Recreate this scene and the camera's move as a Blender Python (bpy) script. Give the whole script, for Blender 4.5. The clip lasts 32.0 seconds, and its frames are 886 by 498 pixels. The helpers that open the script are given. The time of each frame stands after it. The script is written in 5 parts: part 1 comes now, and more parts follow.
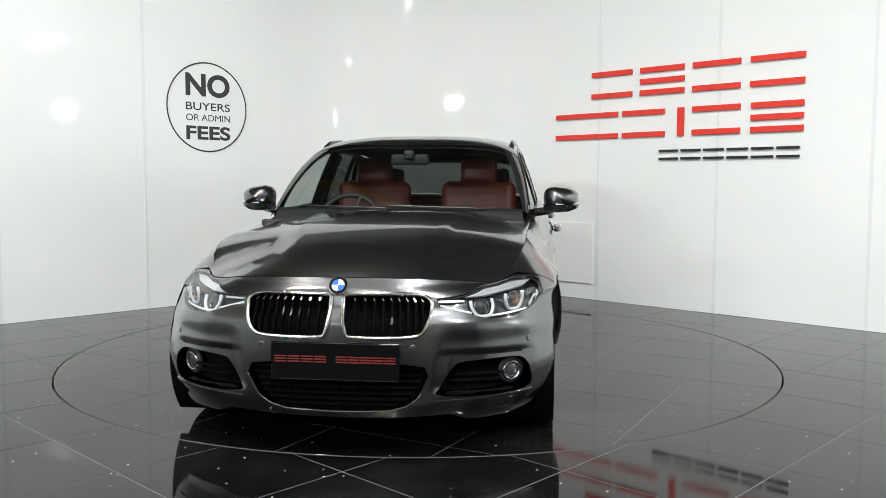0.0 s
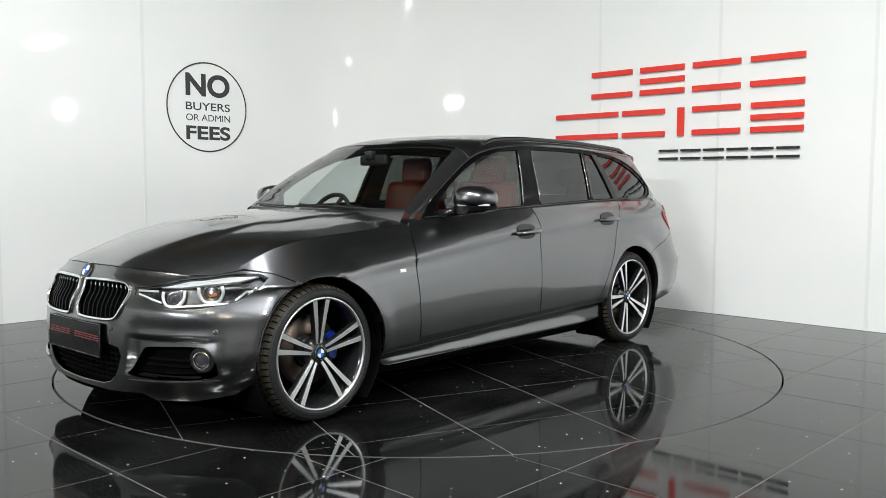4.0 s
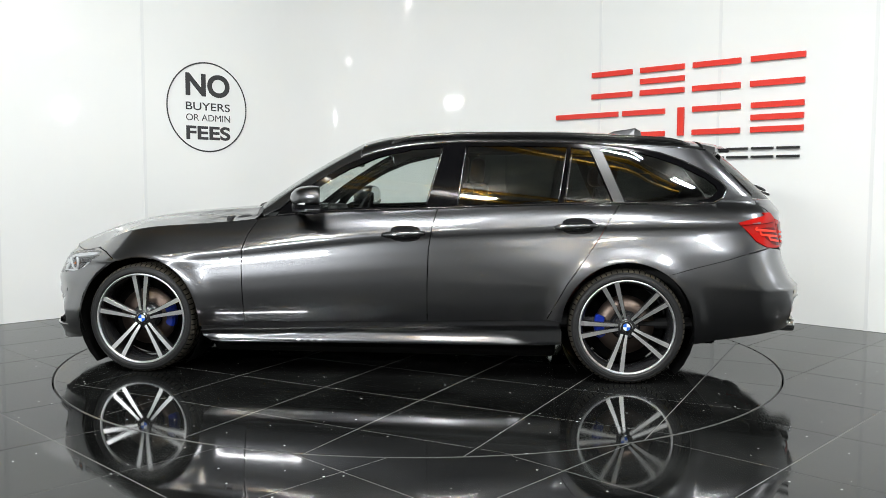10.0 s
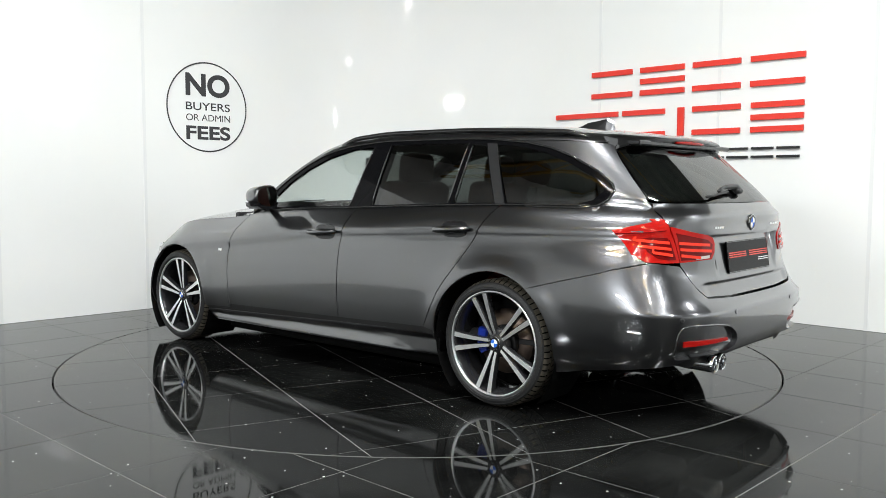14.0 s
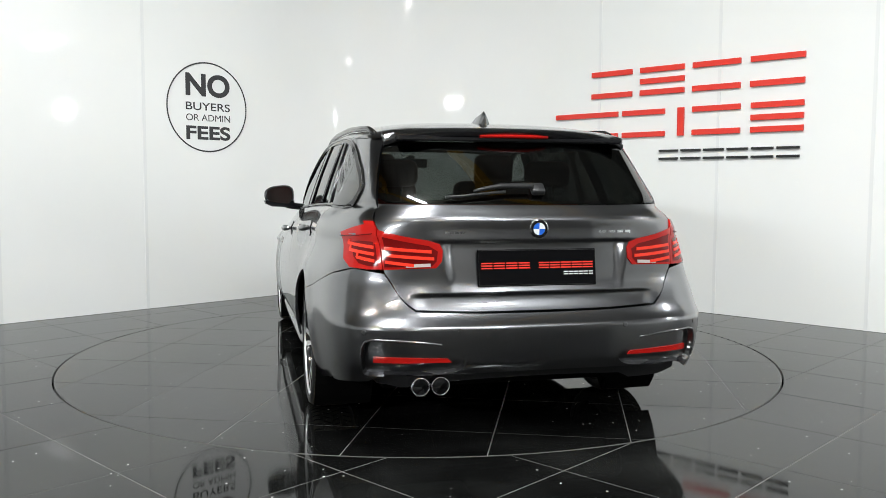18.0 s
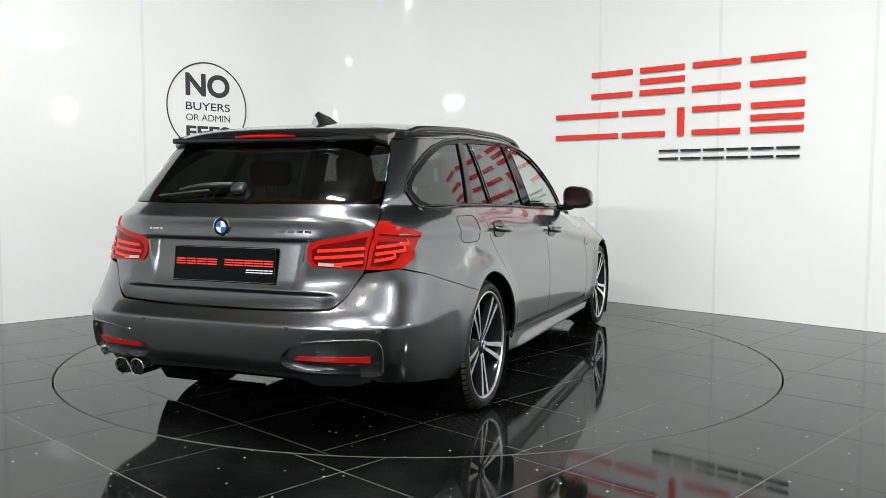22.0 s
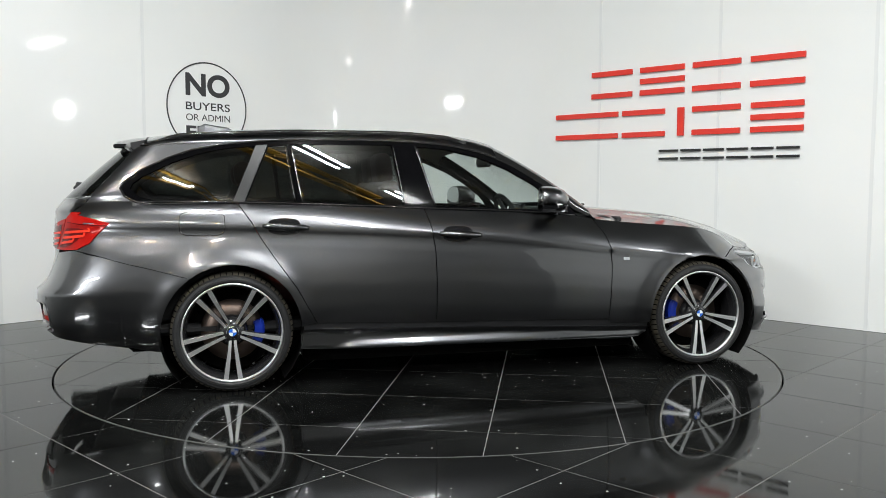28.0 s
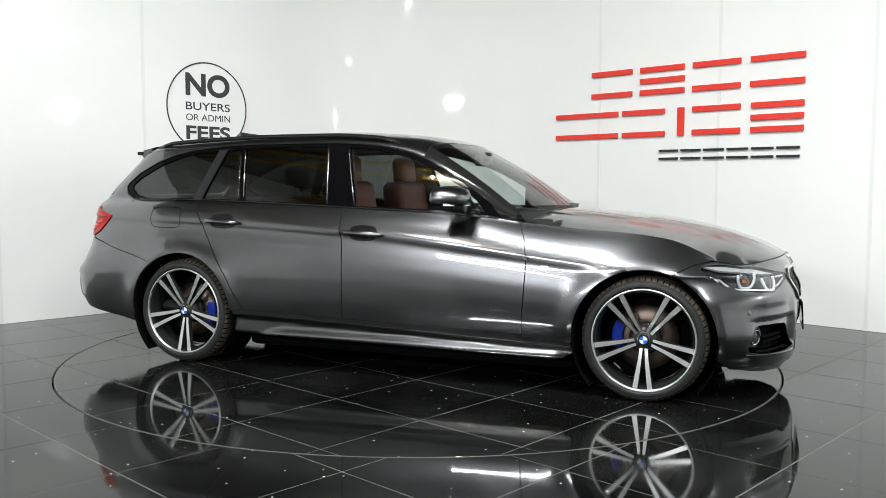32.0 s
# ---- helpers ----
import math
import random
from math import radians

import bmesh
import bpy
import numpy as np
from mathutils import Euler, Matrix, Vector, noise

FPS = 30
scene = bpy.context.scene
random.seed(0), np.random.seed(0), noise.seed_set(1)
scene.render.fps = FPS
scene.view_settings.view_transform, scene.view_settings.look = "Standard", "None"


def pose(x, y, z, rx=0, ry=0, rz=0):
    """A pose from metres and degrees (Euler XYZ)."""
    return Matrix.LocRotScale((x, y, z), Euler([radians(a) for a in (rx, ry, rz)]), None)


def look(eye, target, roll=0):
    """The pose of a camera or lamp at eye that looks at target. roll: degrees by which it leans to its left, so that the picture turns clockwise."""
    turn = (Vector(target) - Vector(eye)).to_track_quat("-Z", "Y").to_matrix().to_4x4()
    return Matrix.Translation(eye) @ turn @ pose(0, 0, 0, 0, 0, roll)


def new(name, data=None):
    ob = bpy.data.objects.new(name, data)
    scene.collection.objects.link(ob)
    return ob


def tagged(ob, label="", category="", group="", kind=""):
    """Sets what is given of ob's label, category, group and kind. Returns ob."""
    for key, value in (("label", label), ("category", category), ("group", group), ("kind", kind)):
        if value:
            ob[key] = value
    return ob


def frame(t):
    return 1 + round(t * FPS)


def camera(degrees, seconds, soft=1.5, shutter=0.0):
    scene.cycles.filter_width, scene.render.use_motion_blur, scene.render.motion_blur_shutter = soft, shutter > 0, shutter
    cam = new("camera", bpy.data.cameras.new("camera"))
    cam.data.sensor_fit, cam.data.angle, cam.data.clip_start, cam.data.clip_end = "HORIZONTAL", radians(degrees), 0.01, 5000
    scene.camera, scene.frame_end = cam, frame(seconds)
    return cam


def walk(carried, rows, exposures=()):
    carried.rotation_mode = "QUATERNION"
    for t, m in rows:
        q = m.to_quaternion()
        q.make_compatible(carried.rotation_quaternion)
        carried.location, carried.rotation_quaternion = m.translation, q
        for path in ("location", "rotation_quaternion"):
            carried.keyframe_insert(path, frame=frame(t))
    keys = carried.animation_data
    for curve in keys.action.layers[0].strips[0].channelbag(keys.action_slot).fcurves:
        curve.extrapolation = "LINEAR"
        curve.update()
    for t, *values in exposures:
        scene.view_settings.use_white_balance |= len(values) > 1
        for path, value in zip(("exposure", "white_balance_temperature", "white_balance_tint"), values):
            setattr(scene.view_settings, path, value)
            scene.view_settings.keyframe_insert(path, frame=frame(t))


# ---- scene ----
# ---- camera: stands still on a tripod ----
cam = camera(54.977, 32.0, soft=0.6)
CAM_POSE = look((0.0, -5.654, 1.1086), (0.14019, -0.02154, 0.68563), 0.2024)
walk(cam, [(0.0, CAM_POSE), (32.0, CAM_POSE)], exposures=[(0.0, 0.0), (7.0, -0.04), (9.0, 0.0), (11.0, 0.12), (14.0, 0.14), (17.0, 0.05), (20.0, 0.0), (25.0, 0.03), (28.0, -0.16), (29.0, -0.11), (31.0, -0.02), (32.0, 0.06)])

# ---- world and light ----
world = bpy.data.worlds.new("world")
scene.world = world
world.use_nodes = True
world.node_tree.nodes["Background"].inputs[0].default_value = (0.55, 0.6, 0.7, 1)
world.node_tree.nodes["Background"].inputs[1].default_value = 0.02
scene.view_settings.exposure = 0.0


def area_lamp(name, m, sx, sy, watts, colour=(0.95, 0.985, 0.985)):
    d = bpy.data.lights.new(name, "AREA")
    d.shape, d.size, d.size_y, d.energy, d.color = "RECTANGLE", sx, sy, watts, colour
    ob = new(name, d)
    ob.matrix_world = m
    return ob


area_lamp("flood_light", look((7.6, -3.35, 2.62), (-1.2, 1.2, 0.9)), 0.22, 0.22, 55)
area_lamp("flood_light", look((-5.2, -9.0, 3.3), (1.2, 1.2, 0.9)), 2.4, 0.14, 320)
# twin tubes along the hall, which lies on the diagonal like the walls
TUBES = [(a * 0.7071 + b * 0.7071 + 1.9, -a * 0.7071 + b * 0.7071 - 2.2) for b in (-2.6, -6.8) for a in (-1.6, 2.0, 5.6)]
TUBE_Z = 6.05
for tx, ty in TUBES:
    for off in (-0.09, 0.09):
        area_lamp("tube_light", pose(tx + off * 0.7071, ty + off * 0.7071, TUBE_Z, 0, 0, -45), 1.5, 0.05, 150)
    # bare tubes also light the roof above them
    area_lamp("tube_light", pose(tx, ty, TUBE_Z + 0.12, 180, 0, -45), 1.5, 0.20, 70)
LOW_TUBE = (4.35, -2.15, 3.44)
for off in (-0.09, 0.09):
    area_lamp("tube_light", pose(LOW_TUBE[0] + off * 0.7071, LOW_TUBE[1] + off * 0.7071, LOW_TUBE[2], 0, 0, -45), 1.2, 0.04, 24)


# ---- materials ----
def mat(name, colour=(0.5, 0.5, 0.5), rough=0.5, metal=0.0, **kw):
    m = bpy.data.materials.new(name)
    m.use_nodes = True
    b = m.node_tree.nodes["Principled BSDF"]
    b.inputs["Base Color"].default_value = (*colour, 1)
    b.inputs["Roughness"].default_value = rough
    b.inputs["Metallic"].default_value = metal
    for k, val in kw.items():
        b.inputs[k.replace("_", " ")].default_value = val
    return m


def node(m, kind, **kw):
    n = m.node_tree.nodes.new(kind)
    for k, val in kw.items():
        if k in n.inputs:
            n.inputs[k].default_value = val
    return n


def link(m, a, ao, b, bi):
    m.node_tree.links.new(a.outputs[ao], b.inputs[bi])


def bsdf(m):
    return m.node_tree.nodes["Principled BSDF"]


def grain(m, scale, low, high, target="Roughness", detail=4.0, coords="Object"):
    """Noise that varies one value of the surface between low and high."""
    tc = node(m, "ShaderNodeTexCoord")
    nz = node(m, "ShaderNodeTexNoise", Scale=scale, Detail=detail)
    mr = node(m, "ShaderNodeMapRange")
    mr.inputs["From Min"].default_value, mr.inputs["From Max"].default_value = 0.3, 0.7
    mr.inputs["To Min"].default_value, mr.inputs["To Max"].default_value = low, high
    link(m, tc, coords, nz, "Vector")
    link(m, nz, "Fac", mr, "Value")
    link(m, mr, "Result", bsdf(m), target)
    return nz


def tint(m, scale, a, b, detail=5.0, coords="Object"):
    """Noise that mixes two base colours."""
    tc = node(m, "ShaderNodeTexCoord")
    nz = node(m, "ShaderNodeTexNoise", Scale=scale, Detail=detail)
    cr = node(m, "ShaderNodeValToRGB")
    cr.color_ramp.elements[0].position, cr.color_ramp.elements[1].position = 0.35, 0.65
    cr.color_ramp.elements[0].color, cr.color_ramp.elements[1].color = (*a, 1), (*b, 1)
    link(m, tc, coords, nz, "Vector")
    link(m, nz, "Fac", cr, "Fac")
    link(m, cr, "Color", bsdf(m), "Base Color")
    return m


def bump(m, scale, strength, distance=0.002, detail=3.0, coords="Object"):
    tc = node(m, "ShaderNodeTexCoord")
    nz = node(m, "ShaderNodeTexNoise", Scale=scale, Detail=detail)
    bp = node(m, "ShaderNodeBump", Strength=strength, Distance=distance)
    link(m, tc, coords, nz, "Vector")
    link(m, nz, "Fac", bp, "Height")
    link(m, bp, "Normal", bsdf(m), "Normal")
    return m


M_WALL = mat("white_gloss_panel", (0.80, 0.81, 0.80), 0.05, Specular_IOR_Level=0.2)
tint(M_WALL, 0.7, (0.79, 0.80, 0.79), (0.82, 0.825, 0.82))
M_SEAM = mat("white_joint_strip", (0.72, 0.73, 0.73), 0.4)
M_FLOOR = mat("black_polished_tile", (0.012, 0.012, 0.013), 0.07, Specular_IOR_Level=0.21)
M_VOID = mat("matt_black_mesh", (0.003, 0.003, 0.003), 0.8, Specular_IOR_Level=0.05)
grain(M_FLOOR, 2.2, 0.015, 0.10, detail=7.0)
# sparse pale flecks in the polished stone
tc, vo = node(M_FLOOR, "ShaderNodeTexCoord"), node(M_FLOOR, "ShaderNodeTexVoronoi", Scale=14.0)
lt, gt, mu = (M_FLOOR.node_tree.nodes.new("ShaderNodeMath") for _ in range(3))
lt.operation, gt.operation, mu.operation = "LESS_THAN", "GREATER_THAN", "MULTIPLY"
lt.inputs[1].default_value, gt.inputs[1].default_value = 0.062, 0.36
sep = node(M_FLOOR, "ShaderNodeSeparateColor")
mx = M_FLOOR.node_tree.nodes.new("ShaderNodeMix")
mx.data_type = "RGBA"
mx.inputs["A"].default_value, mx.inputs["B"].default_value = (0.012, 0.012, 0.013, 1), (0.75, 0.75, 0.73, 1)
geo = node(M_FLOOR, "ShaderNodeObjectInfo")
add = M_FLOOR.node_tree.nodes.new("ShaderNodeVectorMath")
link(M_FLOOR, tc, "Object", add, 0)
link(M_FLOOR, geo, "Random", add, 1)
link(M_FLOOR, add, "Vector", vo, "Vector")
link(M_FLOOR, vo, "Distance", lt, 0)
link(M_FLOOR, vo, "Color", sep, "Color")
link(M_FLOOR, sep, "Red", gt, 0)
link(M_FLOOR, lt, "Value", mu, 0)
link(M_FLOOR, gt, "Value", mu, 1)
# a thin film of dust in drifting patches
dn, dr = node(M_FLOOR, "ShaderNodeTexNoise", Scale=1.1, Detail=7.0, Roughness=0.62), node(M_FLOOR, "ShaderNodeValToRGB")
dr.color_ramp.elements[0].position, dr.color_ramp.elements[1].position = 0.42, 0.72
dr.color_ramp.elements[0].color, dr.color_ramp.elements[1].color = (0.004, 0.0041, 0.004, 1), (0.016, 0.0165, 0.0158, 1)
gp = node(M_FLOOR, "ShaderNodeNewGeometry")
link(M_FLOOR, gp, "Position", dn, "Vector")
link(M_FLOOR, dn, "Fac", dr, "Fac")
link(M_FLOOR, dr, "Color", mx, "A")
link(M_FLOOR, mu, "Value", mx, "Factor")
link(M_FLOOR, mx, "Result", bsdf(M_FLOOR), "Base Color")
M_GROUT = mat("grey_grout", (0.16, 0.16, 0.155), 0.6)
M_RIM = mat("grey_steel_edge", (0.13, 0.13, 0.125), 0.5)
M_RING = mat("turntable_gap", (0.004, 0.004, 0.004), 1.0, Specular_IOR_Level=0.0)
M_DARK = mat("hall_ceiling_sheet", (0.2, 0.2, 0.19), 0.8)
tint(M_DARK, 0.9, (0.15, 0.155, 0.15), (0.24, 0.235, 0.21))
M_HALL = mat("grey_hall_paint", (0.30, 0.31, 0.32), 0.7)
M_HALLSIDE = mat("white_bounce_wall", (0.74, 0.75, 0.74), 0.6)
tint(M_HALLSIDE, 0.6, (0.68, 0.69, 0.68), (0.77, 0.78, 0.77))
tint(M_HALL, 0.5, (0.10, 0.10, 0.10), (0.30, 0.29, 0.27))
M_REDDULL = mat("dull_red_print", (0.13, 0.012, 0.010), 0.4)
M_YELLOW = mat("yellow_steel", (0.45, 0.25, 0.02), 0.5)
M_RED = mat("red_acrylic", (0.72, 0.035, 0.02), 0.35)
M_BLACKSIGN = mat("black_acrylic", (0.015, 0.015, 0.016), 0.35)
M_VINYL = mat("black_vinyl", (0.03, 0.03, 0.032), 0.5)
M_PAINT = mat("grey_metallic_paint", (0.104, 0.105, 0.112), 0.28, 1.0, Coat_Weight=1.0, Coat_Roughness=0.0, Coat_IOR=1.85)
# metal flakes under the clear coat
tc, vo, fl = node(M_PAINT, "ShaderNodeTexCoord"), node(M_PAINT, "ShaderNodeTexVoronoi", Scale=1400.0), node(M_PAINT, "ShaderNodeBump", Strength=0.06, Distance=0.0004)
link(M_PAINT, tc, "Object", vo, "Vector")
link(M_PAINT, vo, "Distance", fl, "Height")
link(M_PAINT, fl, "Normal", bsdf(M_PAINT), "Normal")
M_GLOSSBLACK = mat("gloss_black", (0.008, 0.008, 0.009), 0.08)
M_PLASTIC = mat("black_plastic", (0.012, 0.012, 0.013), 0.45)
bump(M_PLASTIC, 400, 0.2, 0.0005)
M_SURROUND = mat("satin_black_surround", (0.003, 0.003, 0.0035), 0.06, Specular_IOR_Level=0.06)
M_CHROME = mat("chrome", (0.75, 0.76, 0.78), 0.08, 1.0)


def thin_glass(name, colour):
    """A thin pane: what lies behind, tinted, under a mirror gloss."""
    m = bpy.data.materials.new(name)
    m.use_nodes = True
    nt = m.node_tree
    nt.nodes.remove(nt.nodes["Principled BSDF"])
    tr, gl, mx, fr = (nt.nodes.new(k) for k in ("ShaderNodeBsdfTransparent", "ShaderNodeBsdfGlossy", "ShaderNodeMixShader", "ShaderNodeLayerWeight"))
    pw, ma = nt.nodes.new("ShaderNodeMath"), nt.nodes.new("ShaderNodeMath")
    pw.operation, ma.operation = "POWER", "MULTIPLY_ADD"
    pw.inputs[1].default_value, ma.inputs[1].default_value, ma.inputs[2].default_value = 4.5, 0.90, 0.095
    fr.inputs["Blend"].default_value = 0.5
    nt.links.new(fr.outputs["Facing"], pw.inputs[0])
    nt.links.new(pw.outputs[0], ma.inputs[0])
    tr.inputs["Color"].default_value = (*colour, 1)
    gl.inputs["Roughness"].default_value = 0.0
    nt.links.new(ma.outputs[0], mx.inputs[0])
    nt.links.new(tr.outputs[0], mx.inputs[1])
    nt.links.new(gl.outputs[0], mx.inputs[2])
    nt.links.new(mx.outputs[0], nt.nodes["Material Output"].inputs["Surface"])
    return m


M_GLASS = thin_glass("clear_glass", (0.79, 0.84, 0.82))
M_PRIVACY = thin_glass("privacy_glass", (0.09, 0.10, 0.095))
M_THINGLASS = thin_glass("lamp_glass", (0.95, 0.96, 0.97))
M_LAMPGLASS = mat("lamp_lens", (0.10, 0.10, 0.11), 0.05, 0.6)
M_SILVER = mat("silver_reflector", (0.80, 0.81, 0.83), 0.32, 0.65)
M_SILVERDIM = mat("brushed_reflector", (0.06, 0.06, 0.065), 0.25, 0.9)
M_DRL = mat("white_light_guide", (0.60, 0.61, 0.63), 0.25)
M_CHROMEDARK = mat("dark_chrome", (0.30, 0.30, 0.31), 0.15, 1.0)
M_PLATE = mat("black_plate", (0.004, 0.004, 0.0045), 0.10, Specular_IOR_Level=0.07)
M_MIRROR = mat("mirror_glass", (0.6, 0.61, 0.62), 0.02, 1.0)
M_TRIMGLOSS = mat("gloss_black_trim", (0.012, 0.012, 0.012), 0.12)
# gloss black pillar trim, its colour lightened for the light it reflects
M_PILLARSHEEN = mat("black_trim_with_sheen", (0.022, 0.022, 0.023), 0.28, 0.3)
M_RUBBER = mat("tyre_rubber", (0.016, 0.016, 0.0165), 0.55, Specular_IOR_Level=0.3)
grain(M_RUBBER, 30, 0.45, 0.65)
M_ALLOY = mat("machined_alloy", (0.88, 0.88, 0.89), 0.32, 1.0)
M_ALLOYDARK = mat("dark_alloy", (0.016, 0.016, 0.017), 0.16, 0.0)
M_TREAD = mat("dusty_tread", (0.040, 0.038, 0.033), 0.8)
tint(M_TREAD, 25, (0.030, 0.027, 0.020), (0.085, 0.071, 0.050))
M_BLUE = mat("blue_caliper", (0.008, 0.03, 0.32), 0.3)
M_DISC = mat("brake_steel", (0.17, 0.13, 0.11), 0.4, 1.0)
M_LEATHER = mat("red_leather", (0.14, 0.018, 0.010), 0.45)
bump(M_LEATHER, 180, 0.3, 0.001)
M_TRIM = mat("black_cabin_trim", (0.012, 0.012, 0.013), 0.6)
bump(M_TRIM, 250, 0.3, 0.0006)
M_HEADLINER = mat("anthracite_headliner", (0.05, 0.05, 0.052), 0.9)
M_LENS = mat("red_lens", (0.33, 0.008, 0.006), 0.08, Specular_IOR_Level=0.22)
M_LENSDARK = mat("dark_red_lens", (0.11, 0.003, 0.003), 0.08, Specular_IOR_Level=0.22)
M_LENSLIT = mat("bright_red_lens", (0.70, 0.035, 0.018), 0.08, Specular_IOR_Level=0.22)
M_WHITE = mat("white_enamel", (0.75, 0.76, 0.77), 0.2)
M_CLEARLENS = mat("pale_lens", (0.45, 0.38, 0.37), 0.15)
M_ENAMELBLUE = mat("blue_enamel", (0.02, 0.12, 0.55), 0.2)
M_AMBER = mat("amber_lens", (0.50, 0.15, 0.025), 0.2)


# ---- mesh helpers ----
def mesh_from(name, verts, faces, material, smooth=True, normals=None):
    me = bpy.data.meshes.new(name)
    me.from_pydata([tuple(p) for p in verts], [], faces)
    me.materials.append(material)
    if smooth:
        me.polygons.foreach_set("use_smooth", [True] * len(me.polygons))
    me.update()
    if normals is not None:
        me.normals_split_custom_set_from_vertices([tuple(n) for n in normals])
    return me


def part_mesh(name, me, parent, label=""):
    ob = new(name, me)
    ob.parent = parent
    return tagged(ob, label)


def part(name, bm, material, parent, label="", smooth=False):
    me = bpy.data.meshes.new(name)
    bm.to_mesh(me)
    bm.free()
    me.materials.append(material)
    if smooth:
        me.polygons.foreach_set("use_smooth", [True] * len(me.polygons))
    return part_mesh(name, me, parent, label)


def box_bm(x0, x1, y0, y1, z0, z1, bevel=0.0, seg=1, bm=None):
    own = bm is None
    bm = bm or bmesh.new()
    vs = bmesh.ops.create_cube(bm, size=1)["verts"]
    for v in vs:
        v.co = Vector(((x0 + x1) / 2 + v.co.x * (x1 - x0), (y0 + y1) / 2 + v.co.y * (y1 - y0), (z0 + z1) / 2 + v.co.z * (z1 - z0)))
    if bevel and own:
        bmesh.ops.bevel(bm, geom=bm.edges[:], offset=bevel, segments=seg, affect="EDGES", profile=0.5)
    return bm


def lathe_bm(profile, n=48, axis="y"):
    """Turns a profile of (radius, offset) about the given axis."""
    bm = bmesh.new()
    rings = []
    for r, h in profile:
        ring = []
        for i in range(n):
            a = 2 * math.pi * i / n
            c, s = r * math.cos(a), r * math.sin(a)
            ring.append(bm.verts.new((c, h, s) if axis == "y" else (c, s, h) if axis == "z" else (h, c, s)))
        rings.append(ring)
    for a, b in zip(rings, rings[1:]):
        for i in range(n):
            bm.faces.new((a[i], a[(i + 1) % n], b[(i + 1) % n], b[i]))
    return bm


def tube_bm(points, radius, n=10, closed=False, bm=None):
    bm = bm or bmesh.new()
    pts = [Vector(p) for p in points]
    rings = []
    up = Vector((0, 0, 1))
    for i, p in enumerate(pts):
        a = pts[i - 1] if i or closed else p
        b = pts[(i + 1) % len(pts)] if i + 1 < len(pts) or closed else p
        d = (b - a).normalized()
        side = d.cross(up)
        if side.length < 0.05:
            side = d.cross(Vector((0, 1, 0)))
        side.normalize()
        top = side.cross(d)
        r = radius(i / (len(pts) - 1)) if callable(radius) else radius
        rings.append([bm.verts.new(p + side * r * math.cos(2 * math.pi * k / n) + top * r * math.sin(2 * math.pi * k / n)) for k in range(n)])
    pairs = list(zip(rings, rings[1:])) + ([(rings[-1], rings[0])] if closed else [])
    for a, b in pairs:
        for k in range(n):
            bm.faces.new((a[k], a[(k + 1) % n], b[(k + 1) % n], b[k]))
    if not closed:
        bm.faces.new(rings[0][::-1])
        bm.faces.new(rings[-1])
    return bm


def thing(name, label, category, group="", kind=""):
    return tagged(new(name), label, category, group, kind)


# ---- the room: two white panelled walls with a curved corner ----
CORNER = Vector((-0.02, 4.25, 0))
DIR_L = Vector((-math.cos(radians(43.9)), -math.sin(radians(43.9)), 0))
DIR_R = Vector((math.cos(radians(45.6)), -math.sin(radians(45.6)), 0))
NRM_L = Vector((math.sin(radians(43.9)), -math.cos(radians(43.9)), 0))
NRM_R = Vector((-math.sin(radians(45.6)), -math.cos(radians(45.6)), 0))
TAN = 1.75
WALL_H = 3.15


def wall_panel(parent, base, direction, normal, u0, u1, name="panel"):
    a, b = base + direction * u0, base + direction * u1
    vs = [a, b, b - normal * 0.02, a - normal * 0.02]
    verts = [(p.x, p.y, 0.002) for p in vs] + [(p.x, p.y, WALL_H) for p in vs]
    faces = [(0, 1, 5, 4), (1, 2, 6, 5), (2, 3, 7, 6), (3, 0, 4, 7), (4, 5, 6, 7), (3, 2, 1, 0)]
    return part_mesh(name, mesh_from(name, verts, faces, M_WALL, False), parent)


def wall_strip(parent, base, direction, normal, u):
    a, b = base + direction * (u - 0.014), base + direction * (u + 0.014)
    vs = [a + normal * 0.004, b + normal * 0.004, b - normal * 0.02, a - normal * 0.02]
    verts = [(p.x, p.y, 0.002) for p in vs] + [(p.x, p.y, WALL_H) for p in vs]
    faces = [(0, 1, 5, 4), (1, 2, 6, 5), (2, 3, 7, 6), (3, 0, 4, 7), (4, 5, 6, 7), (3, 2, 1, 0)]
    return part_mesh("joint_strip", mesh_from("joint_strip", verts, faces, M_SEAM, False), parent)


wall_left = thing("wall_west", "glossy white panelled wall with fine vertical joints", "wall", kind="structure")
wall_right = thing("wall_east", "glossy white panelled wall with fine vertical joints", "wall", kind="structure")
wall_bend = thing("wall_bend", "seamless curved white corner between two walls", "wall", kind="structure")
for u0, u1 in ((TAN, 3.336), (3.364, 4.556), (4.584, 5.8), (5.8, 9.0)):
    wall_panel(wall_left, CORNER, DIR_L, NRM_L, u0, u1)
for u in (3.35, 4.57):
    wall_strip(wall_left, CORNER, DIR_L, NRM_L, u)
for u0, u1 in ((TAN, 2.43), (2.458, 3.64), (3.668, 4.89), (4.918, 6.12), (6.12, 9.0)):
    wall_panel(wall_right, CORNER, DIR_R, NRM_R, u0, u1)
for u in (2.444, 3.654, 4.904):
    wall_strip(wall_right, CORNER, DIR_R, NRM_R, u)
pa, pb = CORNER + DIR_L * TAN, CORNER + DIR_R * TAN
